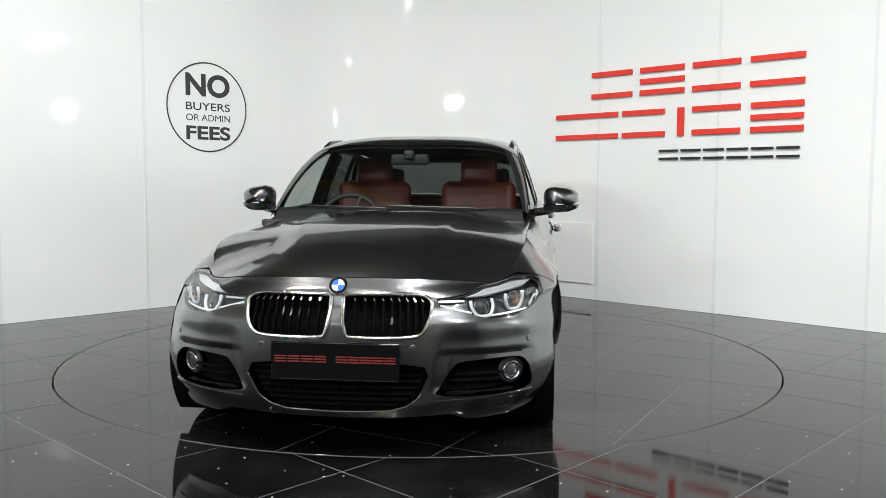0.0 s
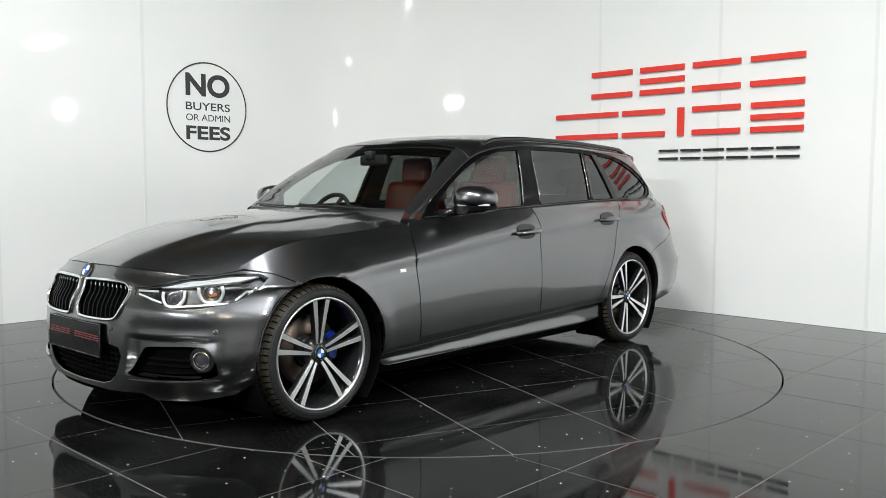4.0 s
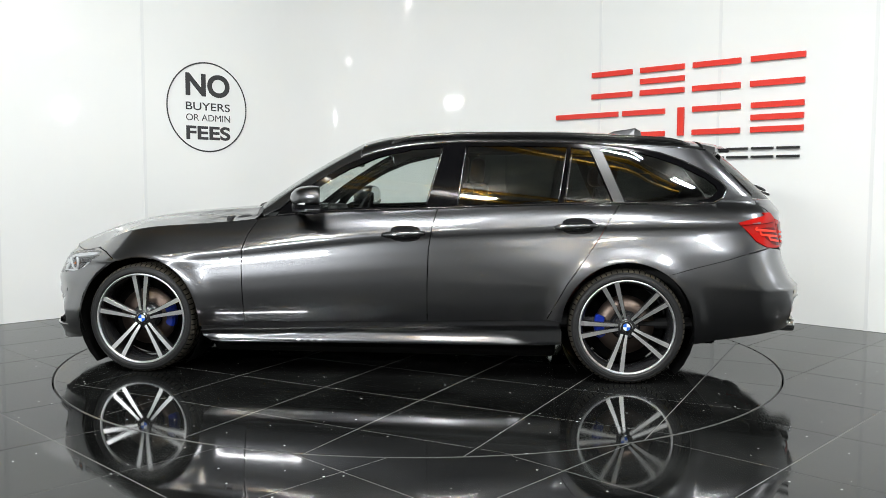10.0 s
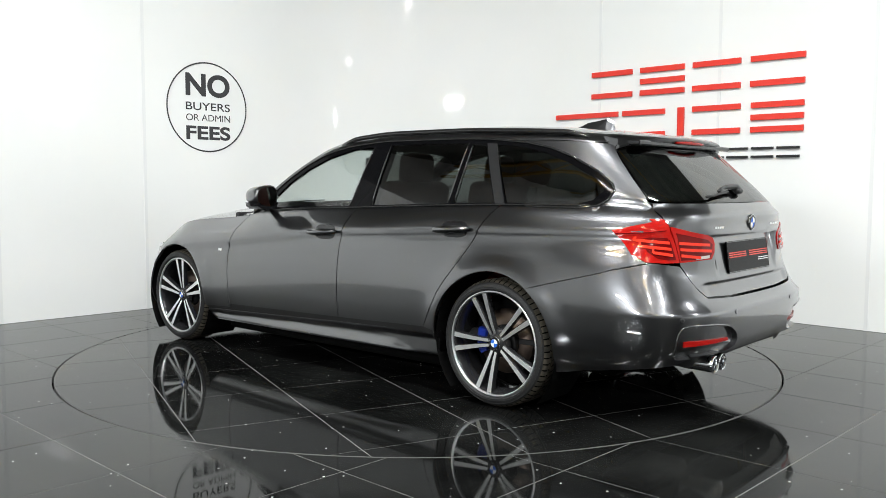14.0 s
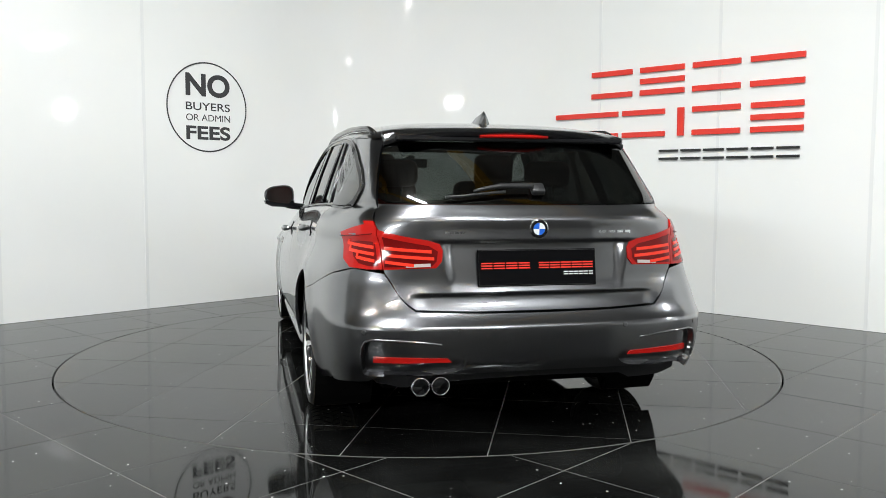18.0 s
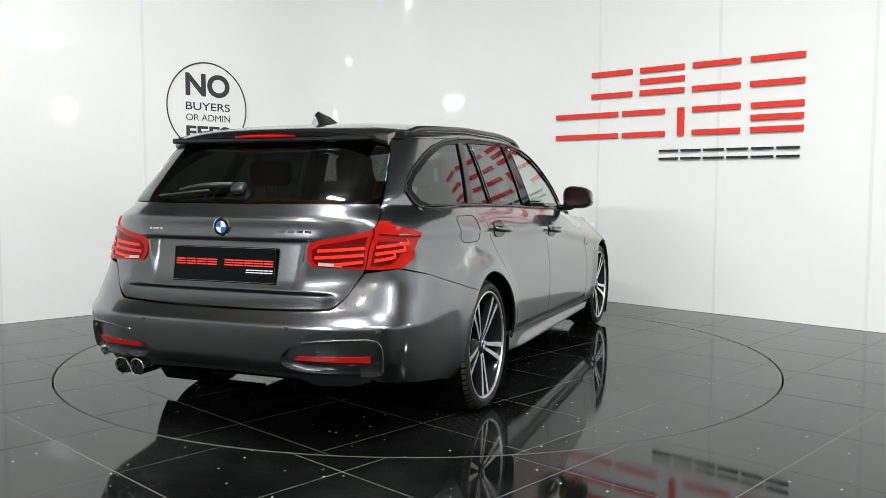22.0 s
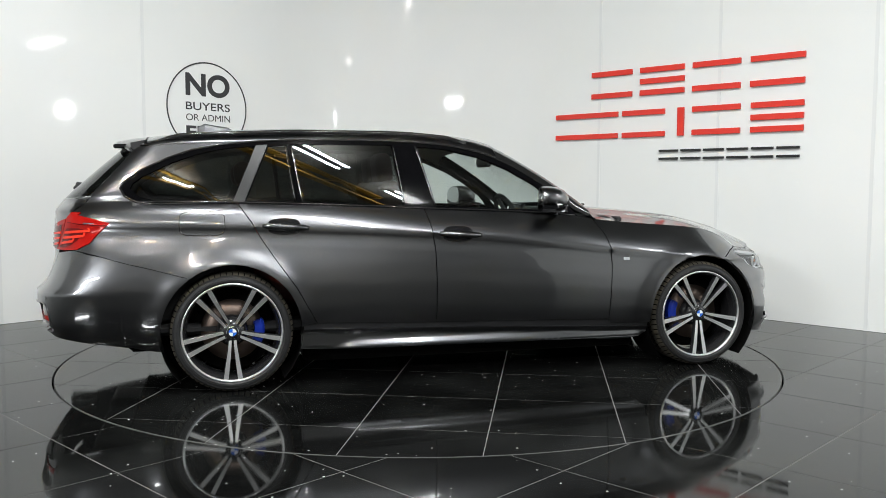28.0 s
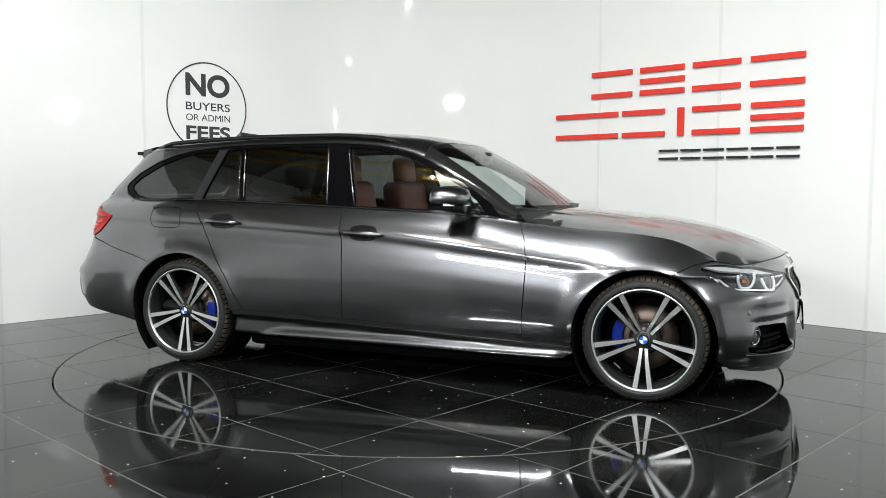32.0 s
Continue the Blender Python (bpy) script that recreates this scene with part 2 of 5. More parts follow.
# the bend is an arc
centre = pa + NRM_L * TAN
bend = []
a0 = math.atan2(pa.y - centre.y, pa.x - centre.x)
a1 = math.atan2(pb.y - centre.y, pb.x - centre.x)
for i in range(49):
    k = i / 48
    a = a0 + (a1 - a0) * k
    r = (pa - centre).length * (1 - k) + (pb - centre).length * k
    bend.append(centre + Vector((math.cos(a), math.sin(a), 0)) * r)
verts, faces = [], []
for p in bend:
    n = (centre - p).normalized()
    for q, z in ((p, 0.002), (p, WALL_H), (p - n * 0.02, WALL_H), (p - n * 0.02, 0.002)):
        verts.append((q.x, q.y, z))
for i in range(48):
    for j in range(4):
        a, b = i * 4 + j, i * 4 + (j + 1) % 4
        faces.append((a, b, b + 4, a + 4))
me = mesh_from("curved_panel", verts, faces, M_WALL, True)
part_mesh("curved_panel", me, wall_bend)
me.set_sharp_from_angle(angle=radians(30))

# dark hall behind the camera, unseen and closed on all sides
HALL, SIDE = 11.5, 8.8


def hall_wall(name, x0, x1, y0, y1, z0, z1, material, label):
    bm = box_bm(x0, x1, y0, y1, z0, z1)
    me = bpy.data.meshes.new(name)
    bm.to_mesh(me)
    bm.free()
    me.materials.append(material)
    return tagged(new(name, me), label, "ceiling" if "ceil" in name else "wall", kind="structure")


hall_wall("wall_south", -HALL, HALL, -HALL - 0.2, -HALL, 0, 6.6, M_HALL, "grey painted hall wall far behind")
# white side walls added out of view, to brighten the car's reflections
hall_wall("bounce_wall_west", -SIDE - 0.2, -SIDE, -HALL, 8, 0, 6.6, M_HALLSIDE, "unseen white side wall added to brighten the car")
hall_wall("bounce_wall_east", SIDE, SIDE + 0.2, -HALL, 8, 0, 6.6, M_HALLSIDE, "unseen white side wall added to brighten the car")
hall_wall("wall_north", -HALL, HALL, 8, 8.2, 0, 6.6, M_DARK, "dark painted wall behind the white panels")
hall_wall("ceiling", -HALL - 0.2, HALL + 0.2, -HALL - 0.2, 8.2, 6.6, 6.8, M_DARK, "grey sheeted hall ceiling over steel trusses")


def truss(b):
    """A lattice roof truss across the hall."""
    beam = thing("roof_truss", "yellow painted steel lattice truss under the hall ceiling", "beam", "roof trusses")
    beam.matrix_world = pose(b * 0.7071, b * 0.7071 - 1.6, 6.2, 0, 0, -45)
    for z in (-0.30, 0.33):
        part("chord", box_bm(-8, 8, -0.07, 0.07, z - 0.05, z + 0.05), M_YELLOW, beam)
    for k in range(16):
        x0, x1 = -8 + k, -7 + k
        z0, z1 = (-0.25, 0.28) if k % 2 else (0.28, -0.25)
        part("diagonal", tube_bm([(x0, 0, z0), (x1, 0, z1)], 0.035, 6), M_YELLOW, beam)


for b in (1.2, -2.4, -5.9, -9.4):
    truss(b)


def batten(x, y, z):
    """A lamp fitting: a white steel body over two bare tubes."""
    ob = thing("tube_fitting", "white steel batten fitting with two bare tubes", "lamp", "tube fittings")
    ob.matrix_world = pose(x, y, z, 0, 0, -45)
    part("body", box_bm(-0.78, 0.78, -0.06, 0.06, 0.03, 0.09, 0.006), M_WHITE, ob)
    for e in (-0.79, 0.79):
        part("end_cap", box_bm(e - 0.02, e + 0.02, -0.13, 0.13, 0.012, 0.05, 0.004), M_WHITE, ob)
    part("hanger", box_bm(-0.01, 0.01, -0.01, 0.01, 0.09, 6.6 - z), M_WHITE, ob)


for tx, ty in TUBES:
    batten(tx, ty, TUBE_Z)
batten(*LOW_TUBE)


# ---- floor: one dark sheet with polished tiles laid on the diagonal, round hole for the turntable ----
R_TABLE = 2.255
TILE = 0.61


def clip_poly(poly, inside, cut):
    out = []
    for i, p in enumerate(poly):
        q = poly[(i + 1) % len(poly)]
        ip, iq = inside(p), inside(q)
        if ip:
            out.append(p)
        if ip != iq:
            out.append(cut(p, q))
    return out


def tile_mesh(polys, name, material, thick=0.008, z=0.0):
    verts, faces = [], []
    for poly in polys:
        n, k = len(poly), len(verts)
        cx, cy = sum(p[0] for p in poly) / n, sum(p[1] for p in poly) / n
        verts += [(cx + (p[0] - cx) * 0.998, cy + (p[1] - cy) * 0.998, z) for p in poly]
        verts += [(p[0], p[1], z - 0.0004) for p in poly] + [(p[0], p[1], z - thick) for p in poly]
        faces.append(tuple(range(k, k + n)))
        for r in (0, n):
            for i in range(n):
                j = (i + 1) % n
                faces.append((k + r + i, k + r + n + i, k + r + n + j, k + r + j))
    return mesh_from(name, verts, faces, material, False)


def square(cx, cy, e1, e2, half, steps=1):
    c = [(-1, -1), (1, -1), (1, 1), (-1, 1)]
    out = []
    for i in range(4):
        (a, b), (c2, d2) = c[i], c[(i + 1) % 4]
        for s in range(steps):
            k = s / steps
            u, v = (a + (c2 - a) * k) * half, (b + (d2 - b) * k) * half
            out.append((cx + e1[0] * u + e2[0] * v, cy + e1[1] * u + e2[1] * v))
    return out


def outside_circle(poly, r):
    """The pieces of a densely pointed polygon that lie outside the circle about the origin."""
    flags = [math.hypot(*p) > r for p in poly]
    if all(flags):
        return [poly]
    if not any(flags):
        return []
    n = len(poly)
    first = next(i for i in range(n) if flags[i] and not flags[i - 1])
    runs, run = [], []
    for i in range(first, first + n):
        if flags[i % n]:
            run.append(poly[i % n])
        elif run:
            runs.append(run)
            run = []
    if run:
        runs.append(run)
    done = []
    for run in runs:
        a1 = math.atan2(run[-1][1], run[-1][0])
        a0 = math.atan2(run[0][1], run[0][0])
        d = (a0 - a1 + math.pi) % (2 * math.pi) - math.pi
        arc = [(r * math.cos(a1 + d * k / 8), r * math.sin(a1 + d * k / 8)) for k in range(9)]
        done.append(run + arc)
    return done


def inside_circle(poly, r, n=96):
    for i in range(n):
        a, b = 2 * math.pi * i / n, 2 * math.pi * (i + 1) / n
        p0, p1 = (r * math.cos(a), r * math.sin(a)), (r * math.cos(b), r * math.sin(b))
        side = lambda p: (p1[0] - p0[0]) * (p[1] - p0[1]) - (p1[1] - p0[1]) * (p[0] - p0[0])
        cut = lambda p, q: tuple(p[j] + (q[j] - p[j]) * side(p) / (side(p) - side(q)) for j in (0, 1))
        poly = clip_poly(poly, lambda p: side(p) >= 0, cut)
        if len(poly) < 3:
            return []
    return poly


def rim(k, r):
    return (r * math.cos(2 * math.pi * k / 160), r * math.sin(2 * math.pi * k / 160))


def to_square(k):
    """Where the ray at step k leaves the sheet's outer edge."""
    c, d = rim(k, 1.0)
    q = min(16 / abs(c) if c else 99, (10 if d > 0 else 16) / abs(d) if abs(d) > 1e-9 else 99)
    return (c * q, d * q)


verts = [(*rim(k, R_TABLE + 0.0055), -0.001) for k in range(160)] + [(*to_square(k), -0.001) for k in range(160)]
faces = [(k, 160 + k, 160 + (k + 1) % 160, (k + 1) % 160) for k in range(160)]
floor_sheet = mesh_from("floor", verts, faces, M_GROUT, False)
floor_ob = tagged(new("floor", floor_sheet), "polished black floor tiles laid on the diagonal", "floor", kind="structure")
S2 = math.sqrt(0.5)
full_tile = tile_mesh([square(0, 0, (S2, S2), (-S2, S2), TILE / 2 - 0.0022)], "tile", M_FLOOR)
far_polys = []


def in_room(x, y):
    p = Vector((x, y, 0)) - CORNER
    return p.dot(NRM_L) > -0.45 and p.dot(NRM_R) > -0.45


for i in range(-26, 27):
    for j in range(-26, 27):
        u, v = 1.494 + TILE * (i + 0.5), -1.929 + TILE * (j + 0.5)
        cx, cy = (u + v) * S2, (v - u) * S2
        if not in_room(cx, cy) or abs(cx) > 11.8 or cy < -11.8:
            continue
        d = math.hypot(cx, cy)
        near = d < 5.2 and cy > -4.3
        if d > R_TABLE + 0.44:
            if near:
                ob = part_mesh("tile", full_tile, floor_ob)
                ob.location = (cx, cy, 0)
            else:
                far_polys.append(square(cx, cy, (S2, S2), (-S2, S2), TILE / 2 - 0.0022))
        elif d > R_TABLE - 0.44:
            pieces = outside_circle(square(cx, cy, (S2, S2), (-S2, S2), TILE / 2 - 0.0022, 24), R_TABLE + 0.0055)
            if pieces:
                part_mesh("tile", tile_mesh(pieces, "tile", M_FLOOR), floor_ob)
tagged(part_mesh("far_tiles", tile_mesh(far_polys, "far_tiles", M_FLOOR), floor_ob), kind="stuff")

turntable = thing("turntable", "round turning platform covered with polished black tiles", "turntable")
for name, r0, r1, z0, z1, material in (("edge_gap", R_TABLE - 0.0055, R_TABLE + 0.0055, -0.03, -0.03, M_RING), ("steel_rim", R_TABLE - 0.0055, R_TABLE - 0.0055, -0.0002, -0.03, M_RIM), ("steel_rim", R_TABLE + 0.0055, R_TABLE + 0.0055, -0.03, -0.0002, M_RIM)):
    bm = bmesh.new()
    ring = [[bm.verts.new((*rim(k, r), z)) for k in range(160)] for r, z in ((r0, z0), (r1, z1))]
    for k in range(160):
        bm.faces.new((ring[0][k], ring[1][k], ring[1][(k + 1) % 160], ring[0][(k + 1) % 160]))
    part(name, bm, material, turntable)
bm = bmesh.new()
bmesh.ops.create_circle(bm, cap_ends=True, segments=160, radius=R_TABLE - 0.0057)
for v in bm.verts:
    v.co.z = -0.0008
part("platform", bm, M_GROUT, turntable)
E1, E2 = (math.cos(radians(-22)), math.sin(radians(-22))), (math.sin(radians(22)), math.cos(radians(22)))
for i in range(-5, 5):
    for j in range(-5, 5):
        u, v = -0.03 + 0.6 * (i + 0.5), -0.04 + 0.6 * (j + 0.5)
        cx, cy = E1[0] * u + E2[0] * v, E1[1] * u + E2[1] * v
        poly = inside_circle(square(cx, cy, E1, E2, 0.2978), R_TABLE - 0.008)
        if poly:
            part_mesh("tile", tile_mesh([poly], "tile", M_FLOOR), turntable)


# ---- the shape of the car's body: half width by length and height ----
def curve(*pts):
    """A smooth curve through points (x, y), x rising."""
    xs = [p[0] for p in pts]
    ys = [p[1] for p in pts]
    n = len(xs)
    d = [(ys[i + 1] - ys[i]) / (xs[i + 1] - xs[i]) for i in range(n - 1)]
    m = [d[0]] + [0 if d[i - 1] * d[i] <= 0 else 2 * d[i - 1] * d[i] / (d[i - 1] + d[i]) for i in range(1, n - 1)] + [d[-1]]

    def f(x):
        if x <= xs[0]:
            return ys[0] + m[0] * (x - xs[0]) * 0.0
        if x >= xs[-1]:
            return ys[-1]
        i = 0
        while x > xs[i + 1]:
            i += 1
        h = xs[i + 1] - xs[i]
        t = (x - xs[i]) / h
        return (ys[i] * (1 + 2 * t) * (1 - t) ** 2 + m[i] * h * t * (1 - t) ** 2 + ys[i + 1] * t * t * (3 - 2 * t) + m[i + 1] * h * t * t * (t - 1))
    return f


CREASE = curve((-2.3, 0.905), (-1.92, 0.90), (-1.33, 0.888), (-0.94, 0.872), (-0.26, 0.838), (0.02, 0.818), (0.49, 0.765), (0.96, 0.712), (1.4, 0.67), (1.9, 0.64))
BELT = curve((-2.0, 1.012), (-1.8, 1.012), (-1.38, 1.008), (-1.03, 1.0), (-0.27, 0.972), (0.26, 0.952), (0.57, 0.93), (0.75, 0.905), (0.99, 0.882), (1.31, 0.86), (1.47, 0.84), (1.63, 0.793), (1.68, 0.766), (1.76, 0.727), (1.95, 0.70))
YBELT = curve((-2.0, 0.735), (-1.4, 0.757), (-0.4, 0.768), (0.3, 0.765), (0.7, 0.742), (1.1, 0.735), (1.6, 0.735), (1.95, 0.72))
BELOW = curve((0, 0.876), (0.04, 0.871), (0.16, 0.8815), (0.32, 0.8935), (0.47, 0.8975), (0.6, 0.896), (0.75, 0.887), (0.87, 0.872), (1.0, 0.83))
NOSE = curve((0.17, 2.142), (0.25, 2.160), (0.35, 2.168), (0.45, 2.174), (0.55, 2.168), (0.585, 2.155), (0.62, 2.135), (0.68, 2.118), (0.72, 2.096), (0.8, 2.045), (1.0, 1.9))
TAIL = curve((0.2, -2.325), (0.3, -2.388), (0.40, -2.432), (0.51, -2.436), (0.548, -2.434), (0.554, -2.426), (0.60, -2.385), (0.655, -2.362), (0.72, -2.350), (0.8, -2.349), (0.90, -2.347), (0.96, -2.350), (1.0, -2.327), (1.04, -2.295), (1.12, -2.21), (1.21, -2.11), (1.335, -1.965), (1.40, -1.90))
AX_F, AX_R, HUB_Z, ARCH = 1.405, -1.405, 0.322, 0.365
XA_F, XA_R = 1.3, -1.5


def ease(t):
    t = min(1.0, max(0.0, t))
    return t * t * (3 - 2 * t)


def flank(x, z):
    """Half width of the car without the rounding of its ends."""
    zc, zb, yb = CREASE(x), BELT(x), YBELT(x)
    if z <= zc:
        y = BELOW(min(1.0, (zc - z) / (zc - 0.2)))
    elif z <= zb:
        e = (z - zc) / (zb - zc)
        f = 0.45 + 0.2 * ease((x - 0.5) / 0.7)
        y = 0.876 + (yb - 0.876) * (f * e + (1 - f) * e * e)
    else:
        h = z - zb
        y = yb - 0.27 * h - 0.22 * h * h
    # the haunch over the rear wheel leans in towards the shoulder
    y -= 0.034 * ease((-0.25 - x) / 0.9) * ease((z - 0.54) / 0.34) * (1 - ease((z - zc) / (zb - zc)))
    for ax in (AX_F, AX_R):
        r = math.hypot(x - ax, z - HUB_Z)
        y += 0.016 * math.exp(-((r - 0.368) / 0.07) ** 2) * (0.5 + 0.5 * ease((z - 0.2) / 0.2))
    # the rear bumper tucks under below its crease
    y -= 0.06 * max(0.0, 0.551 - z) * ease((-1.70 - x) / 0.30)
    # the tail narrows, its shoulders more than its bumper
    y *= 1 - (0.032 + 0.038 * ease((z - 0.72) / 0.2) * (1 - 0.7 * ease((z - 0.98) / 0.08))) * ease((-1.45 - x) / 0.7)
    return y


def nose_round(z):
    """The front corners are squarer low down."""
    return 0.66 - 0.115 * ease((0.50 - z) / 0.16) + 0.072 * ease((z - 0.52) / 0.08)


def tail_round(z):
    """The rear corners are squarer at the bumper than higher up."""
    return 3.4 + 0.8 * ease((0.745 - z) / 0.14)


def width(x, z):
    y = flank(x, z)
    if x > XA_F:
        t = min(1.0, (x - XA_F) / (NOSE(z) - XA_F))
        y *= (1 - t ** (2 / nose_round(z))) ** 0.4
    elif x < XA_R:
        t = min(1.0, (XA_R - x) / (XA_R - TAIL(z)))
        y *= (1 - t ** 6) ** (1 / tail_round(z))
    return y


def side_at(x, z):
    return (x, width(x, z), z)


def relief(p, z):
    """How far the bumper steps back beside the lower intake, round the fog lamps."""
    a = abs(p)
    inner = ease((a - (19.8 + 9 * (z - 0.36))) / 5.5)
    outer = 1 - ease((a - 46) / 14)
    high = 1 - 0.55 * ease((z - 0.425) / 0.03) - 0.45 * ease((z - 0.47) / 0.10)
    low = 1 - ease((0.305 - z) / 0.035)
    return 0.030 * inner * outer * high * low


def front_at(p, z):
    """Point on the front end: p runs in degrees from the middle (0) to the flank (90); negative is the right side."""
    a = radians(abs(p))
    x = XA_F + (NOSE(z) - XA_F) * max(0.0, math.cos(a)) ** nose_round(z)
    y = flank(x, z) * math.sin(a) ** 0.8
    return (x - relief(p, z), math.copysign(y, p), z)


def rear_at(p, z):
    a = radians(abs(p))
    x = XA_R + (TAIL(z) - XA_R) * max(0.0, math.cos(a)) ** (2 / 6)
    y = flank(x, z) * math.sin(a) ** (2 / tail_round(z))
    return (x, math.copysign(y, p), z)


def ry(y, z):
    """The angle at which the rear end stands y metres off the middle."""
    lo, hi = 0.0, 90.0
    for _ in range(40):
        mid = (lo + hi) / 2
        lo, hi = (mid, hi) if rear_at(mid, z)[1] < abs(y) else (lo, mid)
    return math.copysign(lo, y)


def front_deg(x, z):
    t = min(1.0, max(0.0, (x - XA_F) / (NOSE(z) - XA_F)))
    return math.degrees(math.acos(t ** (1 / nose_round(z))))


def rear_deg(x, z):
    t = min(1.0, max(0.0, (XA_R - x) / (XA_R - TAIL(z))))
    return math.degrees(math.acos(t ** 3))


def tail_at(u, z):
    """The rear end again, with its coordinate spread more evenly round the corners."""
    return rear_at(math.copysign(90 * (1 - (1 - min(90.0, abs(u)) / 90) ** 3), u), z)


def tail_u(p):
    return math.copysign(90 * (1 - (1 - min(90.0, abs(p)) / 90) ** (1 / 3)), p)


from mathutils.geometry import delaunay_2d_cdt


def in_poly(p, poly):
    x, y, hit = p[0], p[1], False
    for (x0, y0), (x1, y1) in zip(poly, poly[1:] + poly[:1]):
        if (y0 > y) != (y1 > y) and x < (x1 - x0) * (y - y0) / (y1 - y0) + x0:
            hit = not hit
    return hit


def soften(poly, times=2):
    for _ in range(times):
        out = []
        for (x0, y0), (x1, y1) in zip(poly, poly[1:] + poly[:1]):
            out += [(x0 * 0.75 + x1 * 0.25, y0 * 0.75 + y1 * 0.25), (x0 * 0.25 + x1 * 0.75, y0 * 0.25 + y1 * 0.75)]
        poly = out
    return poly


def densify(poly, step):
    out = []
    for (x0, y0), (x1, y1) in zip(poly, poly[1:] + poly[:1]):
        n = max(1, math.ceil(math.hypot(x1 - x0, y1 - y0) / step))
        out += [(x0 + (x1 - x0) * k / n, y0 + (y1 - y0) * k / n) for k in range(n)]
    return out


def surface_normal(fn, u, v, su):
    h, hv = 0.002 / su, 0.002
    a = Vector(fn(u + h, v)) - Vector(fn(u - h, v))
    b = Vector(fn(u, v + hv)) - Vector(fn(u, v - hv))
    n = a.cross(b).normalized()
    p = Vector(fn(u, v))
    return n if n.dot(p - Vector((p.x * 0.55, 0, 0.45))) >= 0 else -n


def panel_mesh(name, fn, outline, material, holes=(), step=0.04, su=1.0, lift=0.0, flange=0.014, mirror=False):
    """A body panel: its outline in the surface's own two coordinates, filled, bent onto the surface, with edges turned in."""
    if fn is side_at:
        # rows of the mesh follow the crease along the flank
        bend = lambda poly: [(u, v - CREASE(u)) for u, v in densify(poly, step * 0.6)]
        outline, holes, fn = bend(outline), [bend(h) for h in holes], lambda u, v: side_at(u, v + CREASE(u))
    S = lambda poly: densify([(u * su, v) for u, v in poly], step * 0.6)
    outer, inner = S(outline), [S(h) for h in holes]
    pts, edges = [], []
    for loop in [outer] + inner:
        k = len(pts)
        pts += loop
        edges += [(k + i, k + (i + 1) % len(loop)) for i in range(len(loop))]
    rim = np.array(pts)
    u0, v0 = rim.min(0)
    u1, v1 = rim.max(0)
    for i in range(0, int((u1 - u0) / step) + 2):
        for j in range(0, int((v1 - v0) / step) + 2):
            p = ((math.floor(u0 / step) + i) * step + (0.5 * step if j % 2 else 0), (math.floor(v0 / step) + j) * step)
            if ((rim - p) ** 2).sum(1).min() > (0.45 * step) ** 2 and in_poly(p, outer) and not any(in_poly(p, h) for h in inner):
                pts.append(p)
    vs, _, fs, *_ = delaunay_2d_cdt([Vector(p) for p in pts], edges, [], 0, 1e-7)
    P = [Vector(fn(v.x / su, v.y)) for v in vs]
    N = [surface_normal(fn, v.x / su, v.y, su) for v in vs]
    V = [p + n * lift for p, n in zip(P, N)]
    faces = []
    count = {}
    for f in fs:
        c = sum((vs[i] for i in f), Vector((0, 0))) / 3
        if not in_poly(c, outer) or any(in_poly(c, h) for h in inner):
            continue
        a, b, d = f
        if (V[b] - V[a]).cross(V[d] - V[a]).dot(N[a]) < 0:
            f = (a, d, b)
        faces.append(tuple(f))
        for i in range(3):
            e = (f[i], f[(i + 1) % 3])
            if (e[1], e[0]) in count:
                del count[(e[1], e[0])]
            else:
                count[e] = True
    normals = list(N)
    if flange:
        for a, b in list(count):
            k = len(V)
            side = (V[b] - V[a]).cross(N[a]).normalized()
            V += [V[a], V[b], V[b] - N[b] * flange, V[a] - N[a] * flange]
            normals += [side] * 4
            faces.append((k + 1, k, k + 3, k + 2))
    if mirror:
        V = [Vector((p.x, -p.y, p.z)) for p in V]
        normals = [Vector((n.x, -n.y, n.z)) for n in normals]
        faces = [f[::-1] for f in faces]
    return mesh_from(name, V, faces, material, True, normals)


def panel(name, fn, outline, material, parent, label="", **kw):
    return part_mesh(name, panel_mesh(name, fn, outline, material, **kw), parent, label)


def both(name, fn, outline, material, parent, label="", **kw):
    return [panel(name, fn, outline, material, parent, label, mirror=m, **kw) for m in (False, True)]


def mirrored(half):
    """Closes an outline given from the middle outwards and back to the middle, by its mirror image."""
    return half + [(-u, v) for u, v in reversed(half) if abs(u) > 1e-6]


car = thing("car", "dark grey metallic estate car with black alloy wheels on the turntable", "car")
SF = 0.0135

# hood
EDGE_Z = curve((0, 0.736), (7.4, 0.736), (21.5, 0.731), (36.5, 0.719), (49, 0.705), (52, 0.704), (60.4, 0.717), (64.4, 0.727), (70, 0.766), (73, 0.79))
HOOD_MID = curve((0.80, 0.975), (0.91, 0.966), (1.09, 0.951), (1.44, 0.916), (1.62, 0.886), (1.78, 0.85), (1.95, 0.798), (2.03, 0.766), (2.088, 0.736))
edge3 = sorted(front_at(p * 1.5, EDGE_Z(p * 1.5)) for p in range(0, 46))
edge3 = [e for i, e in enumerate(edge3) if i == 0 or e[0] > edge3[i - 1][0] + 1e-4]
rear_seam = [(x, width(x, BELT(x)), BELT(x)) for x in (0.6, 0.72, 0.9, 1.1, 1.3, 1.4, 1.5, 1.58)]
seam = rear_seam + [e for e in edge3 if e[0] > 1.66]
SEAM_Y, SEAM_Z = curve(*[(s[0], s[1]) for s in seam]), curve(*[(s[0], s[2]) for s in seam])


